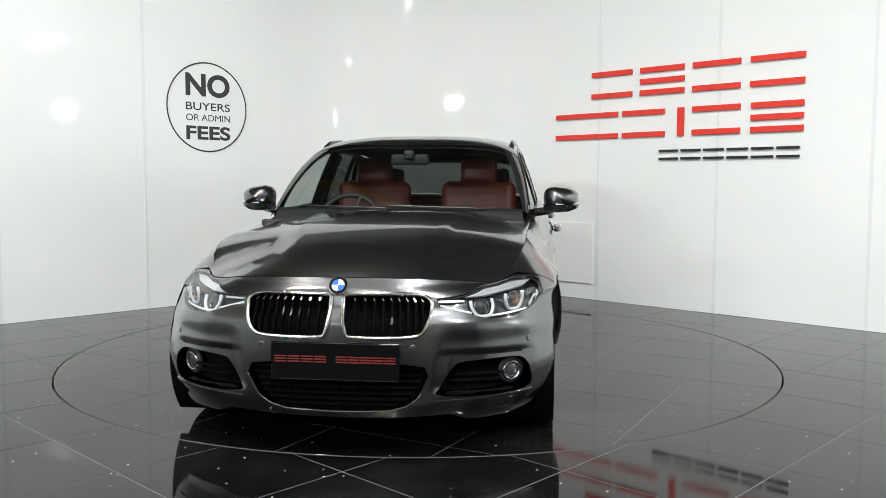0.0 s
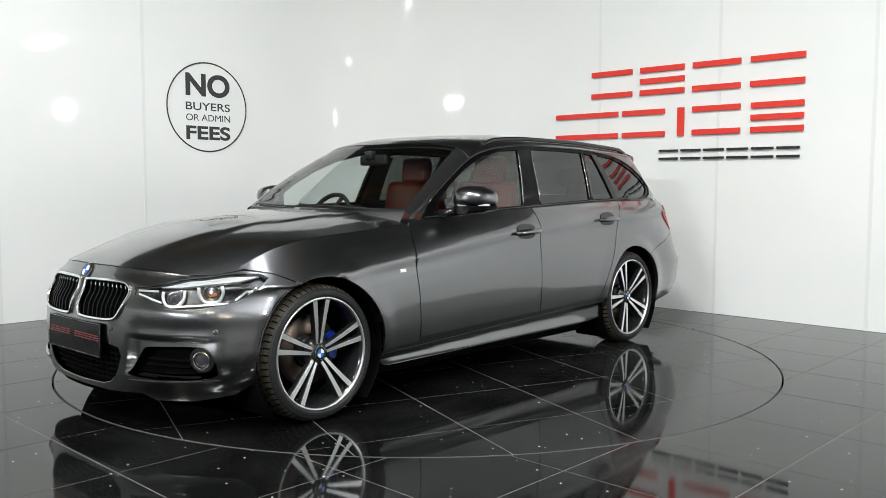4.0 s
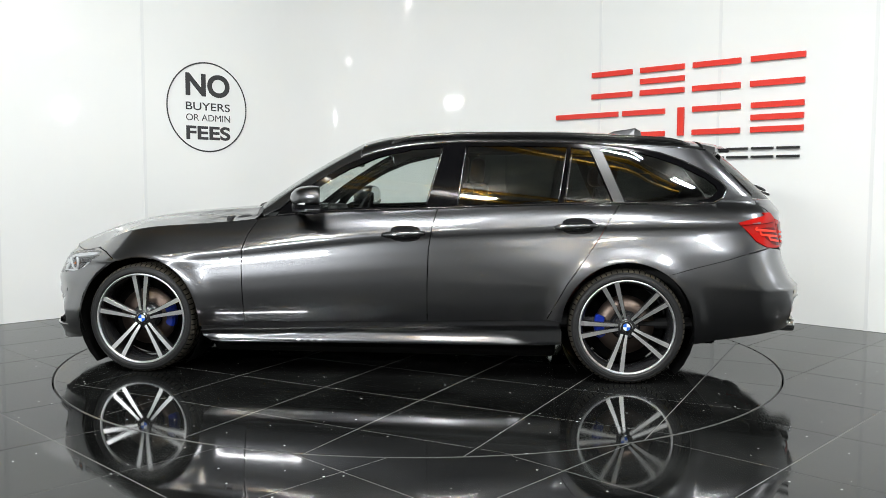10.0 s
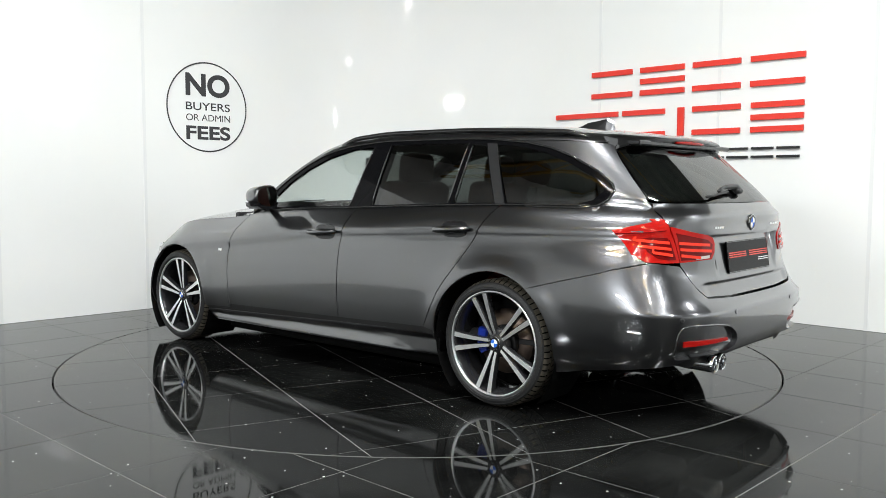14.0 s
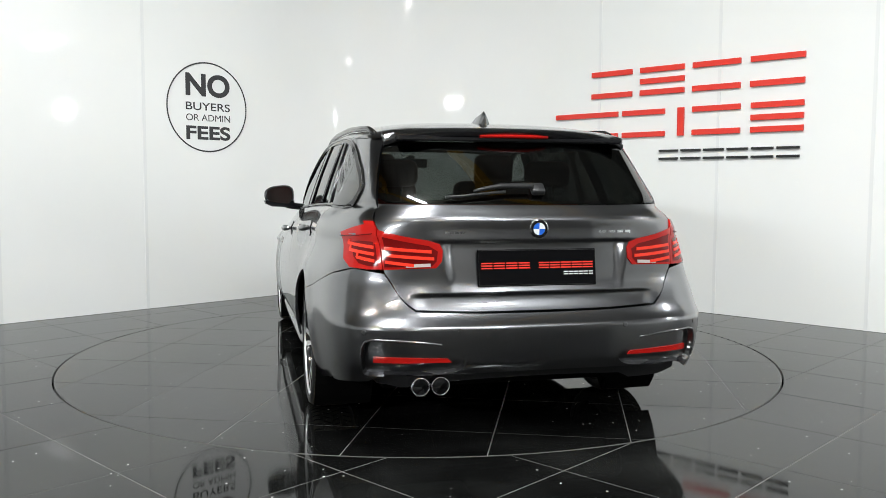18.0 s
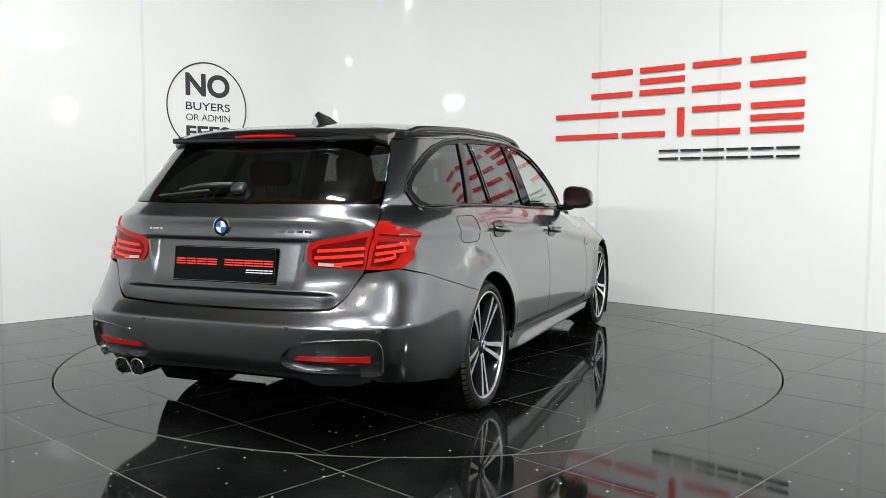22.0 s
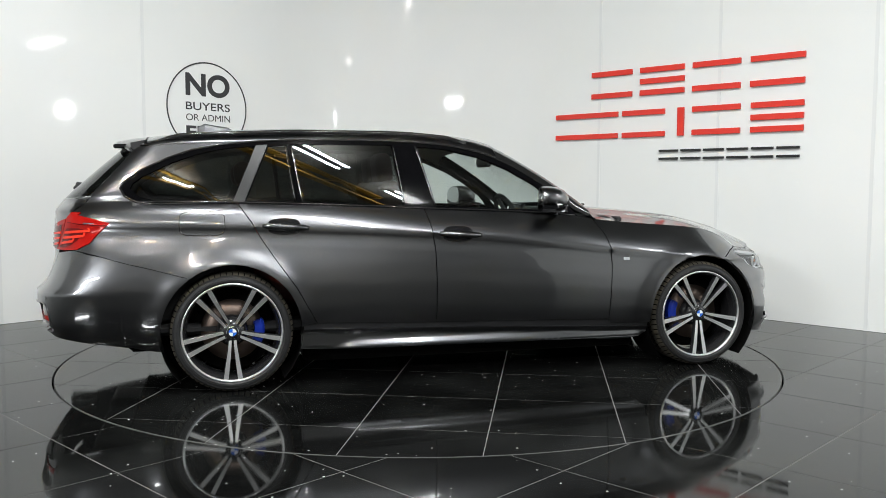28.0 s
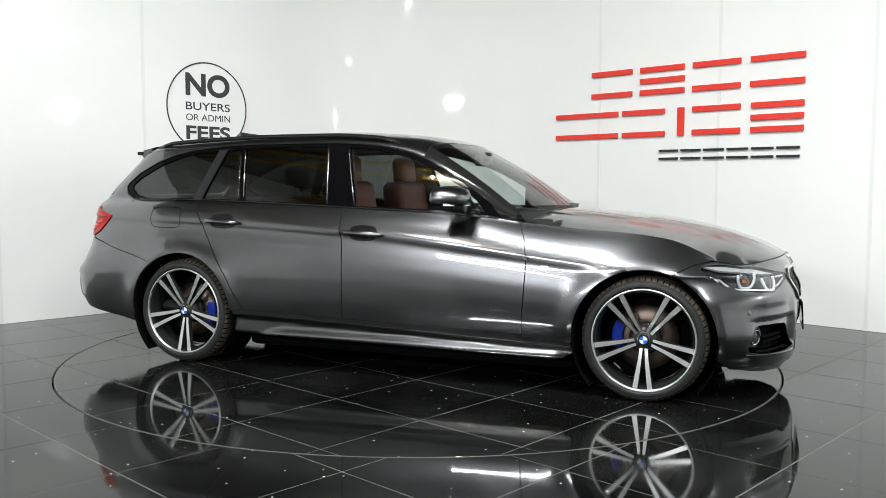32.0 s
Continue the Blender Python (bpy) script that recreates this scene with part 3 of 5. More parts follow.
def hood_at(x, y):
    ys, zs = SEAM_Y(x), SEAM_Z(x)
    k = min(1.0, abs(y) / max(ys, 0.02))
    z = zs + (max(HOOD_MID(x), zs) - zs) * (1 - k ** 2.6)
    yd = 0.30 + 0.16 * (1.95 - x) / 1.2
    s = min(1.0, max(0.0, (yd + 0.035 - abs(y)) / 0.07))
    fade = min(1.0, max(0.0, (2.05 - x) / 0.25))
    return (x, y, z + 0.009 * s * s * (3 - 2 * s) * fade)


fe = [front_at(p * 2.0, EDGE_Z(p * 2.0)) for p in range(0, 35)]
hood_half = [(x - 0.0015, max(0.0, y - 0.001)) for x, y, z in fe] + [(x, SEAM_Y(x) - 0.0015) for x in (1.66, 1.58, 1.45, 1.3, 1.1, 0.9, 0.75)] + [(0.748, 0.66), (0.80, 0.5), (0.84, 0.3), (0.86, 0.1), (0.863, 0)]
hood_half[0] = (hood_half[0][0], 0)
panel("hood", hood_at, [(x, y) for x, y in hood_half] + [(x, -y) for x, y in reversed(hood_half[1:-1])], M_PAINT, car, "long grey metallic hood with two creases", step=0.045)


def arch_pts(ax, a0, a1, n=16, r=ARCH):
    return [(ax + r * math.cos(radians(a0 + (a1 - a0) * i / n)), HUB_Z + r * math.sin(radians(a0 + (a1 - a0) * i / n))) for i in range(n + 1)]


# flanks
DOOR_F = [(0.725, 0.898), (0.765, 0.82), (0.785, 0.74), (0.788, 0.65), (0.77, 0.32)]
DOOR_M = [(-0.335, 0.970), (-0.31, 0.85), (-0.295, 0.75), (-0.29, 0.56), (-0.29, 0.343)]
DOOR_R = [(-1.365, 1.003), (-1.30, 0.91), (-1.25, 0.82), (-1.17, 0.70), (-1.07, 0.56), (-0.96, 0.362)]
g = 0.0028


def belt_line(x0, x1, drop=0.0, n=10):
    return [(x0 + (x1 - x0) * i / n, BELT(x0 + (x1 - x0) * i / n) - drop) for i in range(n + 1)]


front_door = [(x - g, z) for x, z in DOOR_F] + [(x + g, z) for x, z in reversed(DOOR_M)] + belt_line(-0.33, 0.71)
rear_door = [(x - g, z) for x, z in DOOR_M] + [(x + g, z) for x, z in reversed(DOOR_R)] + belt_line(-1.355, -0.345)
fender = [(x + g, z) for x, z in DOOR_F] + [(0.78, 0.298), (1.035, 0.288)] + arch_pts(AX_F, 184, 61.5, 22) + [(front_at(p, z)[0], z) for p, z in ((77.8, 0.675), (75.4, 0.692), (72.4, 0.711), (68.5, 0.722), (65.5, 0.729))] + belt_line(1.735, 0.74, 0.0012, 16)
both("front_fender", side_at, fender, M_PAINT, car, step=0.022)
both("front_door", side_at, front_door, M_PAINT, car, step=0.022)
both("rear_door", side_at, rear_door, M_PAINT, car, step=0.022)
# rear quarter with the rear pillar


def rear_x(p, z):
    return rear_at(p, z)[0]


TOPLINE = curve((-2.0, 1.285), (-1.9, 1.30), (-1.75, 1.322), (-1.6, 1.332), (-1.26, 1.345), (-1.0, 1.355), (-0.5, 1.358), (-0.2, 1.34), (0.02, 1.30), (0.19, 1.235), (0.35, 1.145), (0.48, 1.06), (0.62, 0.95))
DLO_REAR = [(-1.38, 1.008), (-1.80, 1.004), (-1.89, 1.014), (-1.945, 1.044), (-1.968, 1.086), (-1.953, 1.115), (-1.87, 1.178), (-1.72, 1.252), (-1.60, 1.294), (-1.45, 1.325), (-1.30, 1.340)]
quarter = ([(x - g, z) for x, z in DOOR_R] + [(-1.04, 0.35)] + arch_pts(AX_R, -4, 126, 22) + [(-1.64, 0.625), (-1.80, 0.668), (-1.95, 0.705), (-2.05, 0.735), (rear_x(61, 0.763), 0.763), (rear_x(ry(0.66, 0.775), 0.775), 0.775), (rear_x(ry(0.668, 0.87), 0.87), 0.87)]
           + [(rear_x(ry(y, z), z), z) for y, z in ((0.667, 0.962), (0.653, 1.0), (0.644, 1.03), (0.641, 1.06), (0.622, 1.15), (0.598, 1.24), (0.573, 1.305))]
           + [(-1.80, 1.318), (-1.60, 1.3295), (-1.45, 1.3355), (-1.32, 1.341)] + list(reversed(DLO_REAR)))
both("rear_quarter", side_at, quarter, M_PAINT, car, step=0.022)
skirt = [(1.035, 0.266), (0.5, 0.284), (-0.3, 0.315), (-0.96, 0.334), (-1.03, 0.330), (-1.045, 0.29), (-1.045, 0.214), (-0.93, 0.208), (0.99, 0.2), (1.035, 0.23)]


def skirt_at(x, z):
    """The side skirt: a hollow below the doors, then a ledge that runs out to a point before the rear wheel."""
    top = 0.300 - 0.032 * x
    ledge = 0.212 + 0.056 * ease((x + 0.95) / 0.26) * (1 - 0.42 * ease((x - 0.1) / 0.85))
    y = 0.872 - 0.022 * ease((top - z) / 0.035) + 0.022 * ease((ledge - z) / 0.065) * ease((1.03 - x) / 0.10)
    return (x, y - 0.012 * ease((0.222 - z) / 0.02), z)


both("side_skirt", skirt_at, skirt, M_PAINT, car, lift=0.0, flange=0.04, step=0.013)

# front bumper with its openings
HEADLIGHT = [(22.3, 0.654), (22.3, 0.622), (26.7, 0.612), (32, 0.59), (39, 0.569), (46.5, 0.570), (56, 0.588), (62.2, 0.613), (66.5, 0.652), (70.5, 0.694), (68.5, 0.712), (60, 0.711), (52, 0.700), (46, 0.695), (41.6, 0.687), (32.6, 0.668)]
KIDNEY = soften([(0.55, 0.66), (1.0, 0.672), (18.6, 0.672), (20.4, 0.655), (20.6, 0.60), (18.2, 0.522), (15.0, 0.504), (2.2, 0.502), (1.0, 0.515)], 2)
LOWER = [(13, 0.40), (18.3, 0.388), (19.3, 0.350), (16.6, 0.255), (14.2, 0.224), (10.5, 0.206), (0, 0.199)]
FOG = soften([(21.0, 0.262), (22.5, 0.30), (26, 0.39), (29, 0.404), (48, 0.412), (53.5, 0.395), (57.5, 0.33), (58, 0.262)], 2)
MIR = lambda poly: [(-u, v) for u, v in reversed(poly)]
arch_front = [(front_deg(x, z), z) for x, z in arch_pts(AX_F, 61, -13, 14)]
bump_half = [(p, EDGE_Z(p) - 0.0025) for p in (0, 8, 14.6, 21.5, 30, 36.5, 43, 49, 52, 56, 60.4, 63.5)] + [(65.5, 0.722), (68.5, 0.7175), (72.4, 0.7065), (75.4, 0.6875), (77.8, 0.670)] + arch_front + [(66, 0.19), (50, 0.168), (34, 0.165), (28, 0.19), (12, 0.178), (0, 0.176)]
lower_full = [(0, 0.40)] + LOWER
lower_full = mirrored(lower_full)
panel("front_bumper", front_at, mirrored(bump_half), M_PAINT, car, holes=[HEADLIGHT, MIR(HEADLIGHT), KIDNEY, MIR(KIDNEY), lower_full, FOG, MIR(FOG)], su=SF, step=0.0125, flange=0.006)
panel("lower_intake", front_at, [(u, v - 0.04 * ease((0.27 - v) / 0.05)) for u, v in lower_full], M_VOID, car, "black lower air intake", su=SF, lift=-0.05, flange=-0.046)
for m in (False, True):
    panel("side_intake", front_at, FOG, M_VOID, car, "black side air intake", su=SF, lift=-0.07, flange=-0.066, mirror=m)
    panel("headlight", front_at, HEADLIGHT, M_SILVERDIM, car, su=SF, lift=-0.03, flange=-0.027, mirror=m)
    panel("kidney_grille", front_at, KIDNEY, M_VOID, car, su=SF, lift=-0.04, flange=-0.037, mirror=m)

# rear bumper, tailgate, rear window
arch_rear = [(rear_deg(x, z), z) for x, z in arch_pts(AX_R, 126, 195, 12)]
def rd(p, z):
    """Angle on the square tail that lies about as far out as p on a rounder one."""
    y = flank(-2.3, z) * min(0.99, 1.09 * math.sin(radians(abs(p))) ** (2 / 2.3))
    return math.copysign(ry(y, z), p)


RD = lambda poly: [(rd(u, v), v) for u, v in poly]
DIFF = soften(RD([(20, 0.455), (27, 0.482), (36, 0.492), (45.5, 0.494), (48.8, 0.478), (50.0, 0.42), (50.6, 0.338), (44, 0.340), (30, 0.350), (20, 0.354), (17, 0.40)]), 2)
rb_half = RD([(0, 0.587), (13, 0.589), (30.5, 0.60), (36, 0.665)]) + [(ry(0.64, 0.748), 0.748), (ry(0.70, 0.757), 0.757), (57, 0.764), (61, 0.757)] + [(rear_deg(x, z), z) for x, z in densify([(-2.05, 0.7315), (-1.95, 0.7015), (-1.80, 0.6645), (-1.64, 0.6215)], 0.03)[:15]] + arch_rear + [(84, 0.254), (76, 0.274), (62, 0.295), (51, 0.306), (45, 0.313), (39, 0.336), (34, 0.345), (0, 0.352)]
TU = lambda poly: [(tail_u(u), v) for u, v in densify(poly, 1.5)]
panel("rear_bumper", tail_at, TU(mirrored(rb_half)), M_PAINT, car, su=0.024, step=0.022, holes=[TU(DIFF), TU(MIR(DIFF))], flange=0.026)
both("bumper_recess", rear_at, DIFF, M_PAINT, car, su=SF, step=0.03, lift=-0.026, flange=0.0)
Y_AT = lambda pts: [(ry(y, z), z) for y, z in pts]
gate_half = [(0, 1.026)] + Y_AT([(0.40, 1.027), (0.60, 1.028), (0.636, 1.028), (0.648, 1.006), (0.656, 0.985), (0.664, 0.958), (0.645, 0.91), (0.635, 0.752)]) + RD([(36, 0.668), (30.3, 0.607), (13, 0.596), (0, 0.595)])
def gate_at(p, z):
    """The tailgate: a lip over a field sunk round the plate, and a ledge above its lower edge."""
    x, y, z = rear_at(p, z)
    side = 1 - ease((abs(y) - 0.345 - 0.10 * (z - 0.70)) / 0.05)
    field = ease((0.876 - z) / 0.008) * min(1.0, max(0.0, (z - 0.672) / 0.19))
    lip = ease((z - 0.868) / 0.012) * (1 - ease((z - 0.885) / 0.05))
    ledge = ease((0.672 - z) / 0.014) * (1 - ease((abs(y) - 0.46) / 0.1))
    return (x + 0.034 * field * side - 0.006 * lip * (1 - ease((abs(y) - 0.40) / 0.1)) + 0.012 * ledge, y, z)


panel("tailgate", gate_at, mirrored(gate_half), M_PAINT, car, "grey metallic tailgate with a recessed plate field", su=SF, step=0.0135, flange=0.03)
rg_half = [(0, 1.031)] + Y_AT([(0.40, 1.032), (0.61, 1.036), (0.636, 1.055), (0.617, 1.15), (0.593, 1.24), (0.567, 1.305), (0.52, 1.322)]) + [(0, 1.326)]
LAMP_OUT = [(77.2, 0.904), (70, 0.925), (60, 0.945)] + Y_AT([(0.70, 0.957), (0.667, 0.959), (0.659, 0.93), (0.641, 0.765), (0.70, 0.763)]) + [(60, 0.768), (68, 0.80)]
LAMP_IN = Y_AT([(0.655, 0.925), (0.46, 0.884), (0.418, 0.87), (0.405, 0.845), (0.408, 0.80), (0.432, 0.772), (0.638, 0.764)])
panel("rear_window", rear_at, mirrored(rg_half), M_PRIVACY, car, "dark tinted rear window", su=SF, lift=-0.003, flange=0.0)
for m in (False, True):
    panel("tail_light", rear_at, LAMP_OUT, M_LENS, car, su=SF, lift=0.006, flange=0.025, mirror=m)
    panel("tail_light", rear_at, LAMP_IN, M_LENS, car, su=SF, lift=0.006, flange=0.025, mirror=m)

# roof, pillars, glass
ROOF_MID = curve((-2.0, 1.355), (-1.93, 1.368), (-1.69, 1.402), (-1.34, 1.432), (-1.0, 1.447), (-0.5, 1.448), (-0.15, 1.43), (0.0, 1.415), (0.12, 1.391), (0.215, 1.356))


def roof_at(x, q):
    a = radians(abs(q))
    zt = TOPLINE(x)
    yt = width(x, zt)
    y = yt * math.sin(a) ** (2 / 3.0)
    z = zt + (ROOF_MID(x) - zt) * max(0.0, math.cos(a)) ** 1.15
    return (x, math.copysign(y, q), z)


def roof_z(x, y):
    zt = TOPLINE(x)
    s = min(1.0, (abs(y) / width(x, zt)) ** 1.5)
    return zt + (ROOF_MID(x) - zt) * math.sqrt(1 - s * s) ** 1.15


def screen_top(a):
    return 0.197 - 0.067 * abs(a) ** 2.2


def roof_q(a):
    x = screen_top(a)
    return math.degrees(math.asin(min(1.0, (abs(a) * 0.565 / width(x, TOPLINE(x))) ** 1.5)))


roof_half = [(screen_top(a) - 0.002, roof_q(a)) for a in (0, 0.2, 0.4, 0.6, 0.75, 0.88, 0.96, 1.0)] + [(0.13, 70), (0.13, 80), (0.13, 89), (-0.5, 89), (-1.2, 89), (-1.6, 89), (-1.80, 88), (-1.90, 70), (-1.93, 40), (-1.94, 0)]
roof_out = [(x, q * 0.009) for x, q in roof_half] + [(x, -q * 0.009) for x, q in reversed(roof_half[1:-1])]
panel("roof", lambda x, v: roof_at(x, v / 0.009), roof_out, M_PAINT, car, step=0.04, flange=0.01)
panel("headliner", lambda x, v: roof_at(x, v / 0.009), roof_out, M_HEADLINER, car, step=0.1, flange=0, lift=-0.03)


def screen_at(a, b):
    """The windscreen: a from -1 to 1 across, b from 0 at the base to 1 at the roof."""
    k = abs(a) ** 2.2
    x0, x1 = 0.86 - 0.16 * k, screen_top(a)
    bow = 4 * b * (1 - b)
    y = a * (0.70 - 0.135 * b + 0.012 * bow)
    x = x0 + (x1 - x0) * b + 0.012 * bow
    z0 = 0.968 + 0.006 * (1 - k)
    z = z0 + b * (roof_z(x1, a * 0.565) - 0.002 - z0) + 0.012 * bow
    return (x, y, z)


panel("windscreen", lambda u, v: screen_at(u / 0.65, v), [(-0.65, 0), (0.65, 0), (0.65, 1), (-0.65, 1)], M_GLASS, car, step=0.08, flange=0)


def pillar(name, inner, outer, material, mirror, n=16, bulge=0.02):
    """A strip between two edges, rounded outwards."""
    V, F, sgn = [], [], (-1 if mirror else 1)
    for i in range(n + 1):
        k = i / n
        a, b = Vector(inner(k)), Vector(outer(k))
        for j in range(7):
            s = j / 6
            out = Vector((0.35, 1, 0.6)).normalized() * bulge * math.sin(math.pi * s)
            p = a + (b - a) * s + out
            V.append((p.x, p.y * sgn, p.z))
    for i in range(n):
        for j in range(6):
            q = i * 7 + j
            f = (q, q + 1, q + 8, q + 7)
            F.append(f if mirror else f[::-1])
    return part_mesh(name, mesh_from(name, V, F, material), car)


APIL = curve((0, 0.695), (0.1, 0.612), (0.25, 0.525), (0.45, 0.42), (0.7, 0.28), (0.88, 0.185), (1.0, 0.13))


def apillar_out(k):
    x = APIL(k)
    z = TOPLINE(min(x, 0.62)) if x < 0.6 else 0.967 - (x - 0.6) * 0.45
    return (x, width(x, z) + 0.001, z)


for m in (False, True):
    pillar("front_pillar", lambda k: screen_at(1, k), apillar_out, M_TRIMGLOSS, m, bulge=0.012)

# side windows in a gloss black surround
WIN_F = [(0.52, 0.962), (-0.262, 0.985), (-0.352, 1.33), (-0.18, 1.318), (0.02, 1.272), (0.19, 1.203), (0.35, 1.112), (0.46, 1.03)]
WIN_R = [(-0.455, 0.992), (-1.018, 1.012), (-1.068, 1.33), (-0.80, 1.337), (-0.50, 1.336)]
WIN_S = [(-1.052, 1.013), (-1.322, 1.020), (-1.195, 1.318), (-1.095, 1.327)]
WIN_Q = [(-1.395, 1.022), (-1.60, 1.019), (-1.78, 1.020), (-1.868, 1.040), (-1.918, 1.083), (-1.905, 1.110), (-1.852, 1.150), (-1.70, 1.225), (-1.58, 1.268), (-1.476, 1.296), (-1.38, 1.310), (-1.262, 1.317)]
dlo = belt_line(0.62, -1.38, -0.003, 16) + DLO_REAR[1:] + [(x, TOPLINE(x) - 0.003) for x in (-1.26, -1.0, -0.75, -0.5, -0.35, -0.2, -0.1, 0.02, 0.1, 0.19, 0.27, 0.35, 0.42, 0.48, 0.55)]
both("window_surround", side_at, dlo, M_SURROUND, car, "gloss black window surround", holes=[WIN_F, WIN_R, WIN_S, WIN_Q], step=0.04, flange=0.02, lift=0.002)
for name, w, material in (("front_door_glass", WIN_F, M_GLASS), ("rear_door_glass", WIN_R, M_PRIVACY), ("rear_door_glass", WIN_S, M_PRIVACY), ("quarter_glass", WIN_Q, M_PRIVACY)):
    for ob in both(name, side_at, w, material, car, "dark tinted glass" if material is M_PRIVACY else "clear glass", step=0.08, flange=0, lift=-0.004):
        pass


# wheels
def spoke_bm(angle, side):
    """One of a pair of tapering spokes; faces on the front carry the second material."""
    bm = bmesh.new()
    rows = []
    for i in range(9):
        k = i / 8
        r = 0.045 + 0.213 * k
        off = side * (0.0125 + 0.0265 * k ** 1.25)
        half = 0.0102 + 0.0060 * k
        yf = -0.026 + 0.022 * k ** 0.8
        c = []
        for w, y in ((-half, yf - 0.03), (-half, yf - 0.003), (-half + 0.003, yf), (half - 0.003, yf), (half, yf - 0.003), (half, yf - 0.03)):
            u, v = r, off + w
            a = radians(angle)
            c.append(bm.verts.new((u * math.cos(a) - v * math.sin(a), y, u * math.sin(a) + v * math.cos(a))))
        rows.append(c)
    for a, b in zip(rows, rows[1:]):
        for j in range(5):
            f = bm.faces.new((a[j], b[j], b[j + 1], a[j + 1]))
            f.material_index = 1 if j == 2 else 0
    bmesh.ops.recalc_face_normals(bm, faces=bm.faces[:])
    return bm


def wheel(x, y, phase, flip, front):
    R = HUB_Z
    hub = part("wheel", lathe_bm([(0.262, -0.21), (0.252, -0.20), (0.235, -0.14), (0.235, -0.05), (0.246, -0.016), (0.250, -0.006), (0.252, -0.004)], 72), M_ALLOYDARK, car, "black alloy wheel with five machined twin spokes", True)
    hub.location = (x, y, HUB_Z)
    hub.rotation_euler = (0, 0, math.pi if flip else 0)
    prof = [(0.245, -0.20), (0.275, -0.215), (0.30, -0.21), (R - 0.006, -0.19), (R, -0.17)]
    for c in (-0.14, -0.095, -0.05):
        prof += [(R, c - 0.006), (R - 0.007, c - 0.004), (R - 0.007, c + 0.004), (R, c + 0.006)]
    prof += [(R, -0.045), (R - 0.002, -0.030), (R - 0.007, -0.016), (0.307, -0.003)]
    part("tread", lathe_bm(prof[3:], 96), M_TREAD, hub, "dusty tyre tread", True).data.set_sharp_from_angle(angle=radians(35))
    prof = [(0.307, -0.003), (0.3065, -0.0015), (0.299, 0.006), (0.298, 0.0050), (0.284, 0.010), (0.283, 0.0085), (0.276, 0.009), (0.268, 0.004), (0.262, -0.006)]
    part("inner_wall", lathe_bm([(0.245, -0.20), (0.275, -0.215), (0.30, -0.21), (R - 0.006, -0.19)], 96), M_RUBBER, hub, "inner tyre wall", True)
    tyre = part("tyre", lathe_bm(prof, 96), M_RUBBER, hub, "black low-profile tyre", True)
    tyre.data.set_sharp_from_angle(angle=radians(35))
    bm = bmesh.new()
    for k in range(64):
        a = 2 * math.pi * k / 64
        for y0, y1, tw in ((-0.188, -0.15, 0.05), (-0.134, -0.10, -0.05), (-0.09, -0.055, 0.05), (-0.044, -0.030, -0.02)):
            c = [bm.verts.new(((R + 0.0008) * math.cos(b), yy, (R + 0.0008) * math.sin(b))) for b, yy in ((a, y0), (a + tw, y1), (a + tw + 0.016, y1), (a + 0.016, y0))]
            bm.faces.new(c)
    for k in range(64):
        a = 2 * math.pi * k / 64
        c = [bm.verts.new((r * math.cos(b), yy, r * math.sin(b))) for b, r, yy in ((a, R - 0.0008, -0.031), (a + 0.022, R - 0.0008, -0.031), (a + 0.022, R - 0.0055, -0.0145), (a, R - 0.0055, -0.0145))]
        bm.faces.new(c)
        c = [bm.verts.new((r * math.cos(b), yy, r * math.sin(b))) for b, r, yy in ((a, R - 0.0055, -0.0145), (a + 0.022, R - 0.0055, -0.0145), (a + 0.02, 0.3078, -0.002), (a + 0.002, 0.3078, -0.002))]
        bm.faces.new(c)
    tagged(part("tread_pattern", bm, M_RING, hub), kind="stuff")
    part("rim_lip", lathe_bm([(0.254, -0.0085), (0.255, -0.001), (0.257, 0.0035), (0.2635, 0.0045), (0.267, -0.001)], 96), M_ALLOY, hub, "machined rim lip", True)
    for k in range(5):
        for side in (-1, 1):
            me = bpy.data.meshes.new("spoke")
            bm = spoke_bm(phase + 72 * k, side)
            bm.to_mesh(me)
            bm.free()
            me.materials.append(M_ALLOYDARK)
            me.materials.append(M_ALLOY)
            part_mesh("spoke", me, hub)
        a = radians(phase + 72 * k + 36)
        bolt = part("wheel_bolt", lathe_bm([(0.0, -0.034), (0.008, -0.034), (0.010, -0.042), (0.010, -0.06)], 10), M_DISC, hub, "", True)
        bolt.location = (0.056 * math.cos(a), 0, 0.056 * math.sin(a))
    part("hub_plate", lathe_bm([(0.001, -0.020), (0.036, -0.020), (0.046, -0.027), (0.066, -0.036), (0.075, -0.055)], 40), M_ALLOYDARK, hub, "", True)
    part("hub_face", lathe_bm([(0.034, -0.0195), (0.039, -0.0195), (0.044, -0.024), (0.046, -0.030)], 40), M_ALLOYDARK, hub, "", True)
    roundel(Matrix.Translation((0, -0.021, 0)) @ pose(0, 0, 0, 90, 0, 180), 0.033, hub, "hub_cap")
    part("brake_shield", lathe_bm([(0.02, -0.155), (0.225, -0.155), (0.228, -0.165), (0.02, -0.168)], 40), M_VOID, hub, "", True)
    disc_r = 0.168 if front else 0.165
    part("brake_disc", lathe_bm([(0.085, -0.112), (disc_r, -0.112), (disc_r, -0.135), (0.085, -0.135)], 56), M_DISC, hub, "worn steel brake disc", True)
    part("disc_bell", lathe_bm([(0.001, -0.07), (0.07, -0.075), (0.084, -0.09), (0.085, -0.115)], 40), M_ALLOYDARK, hub, "", True)
    bm = bmesh.new()
    mid = 180 if front else 0
    if flip:
        mid = 180 - mid
    rows = []
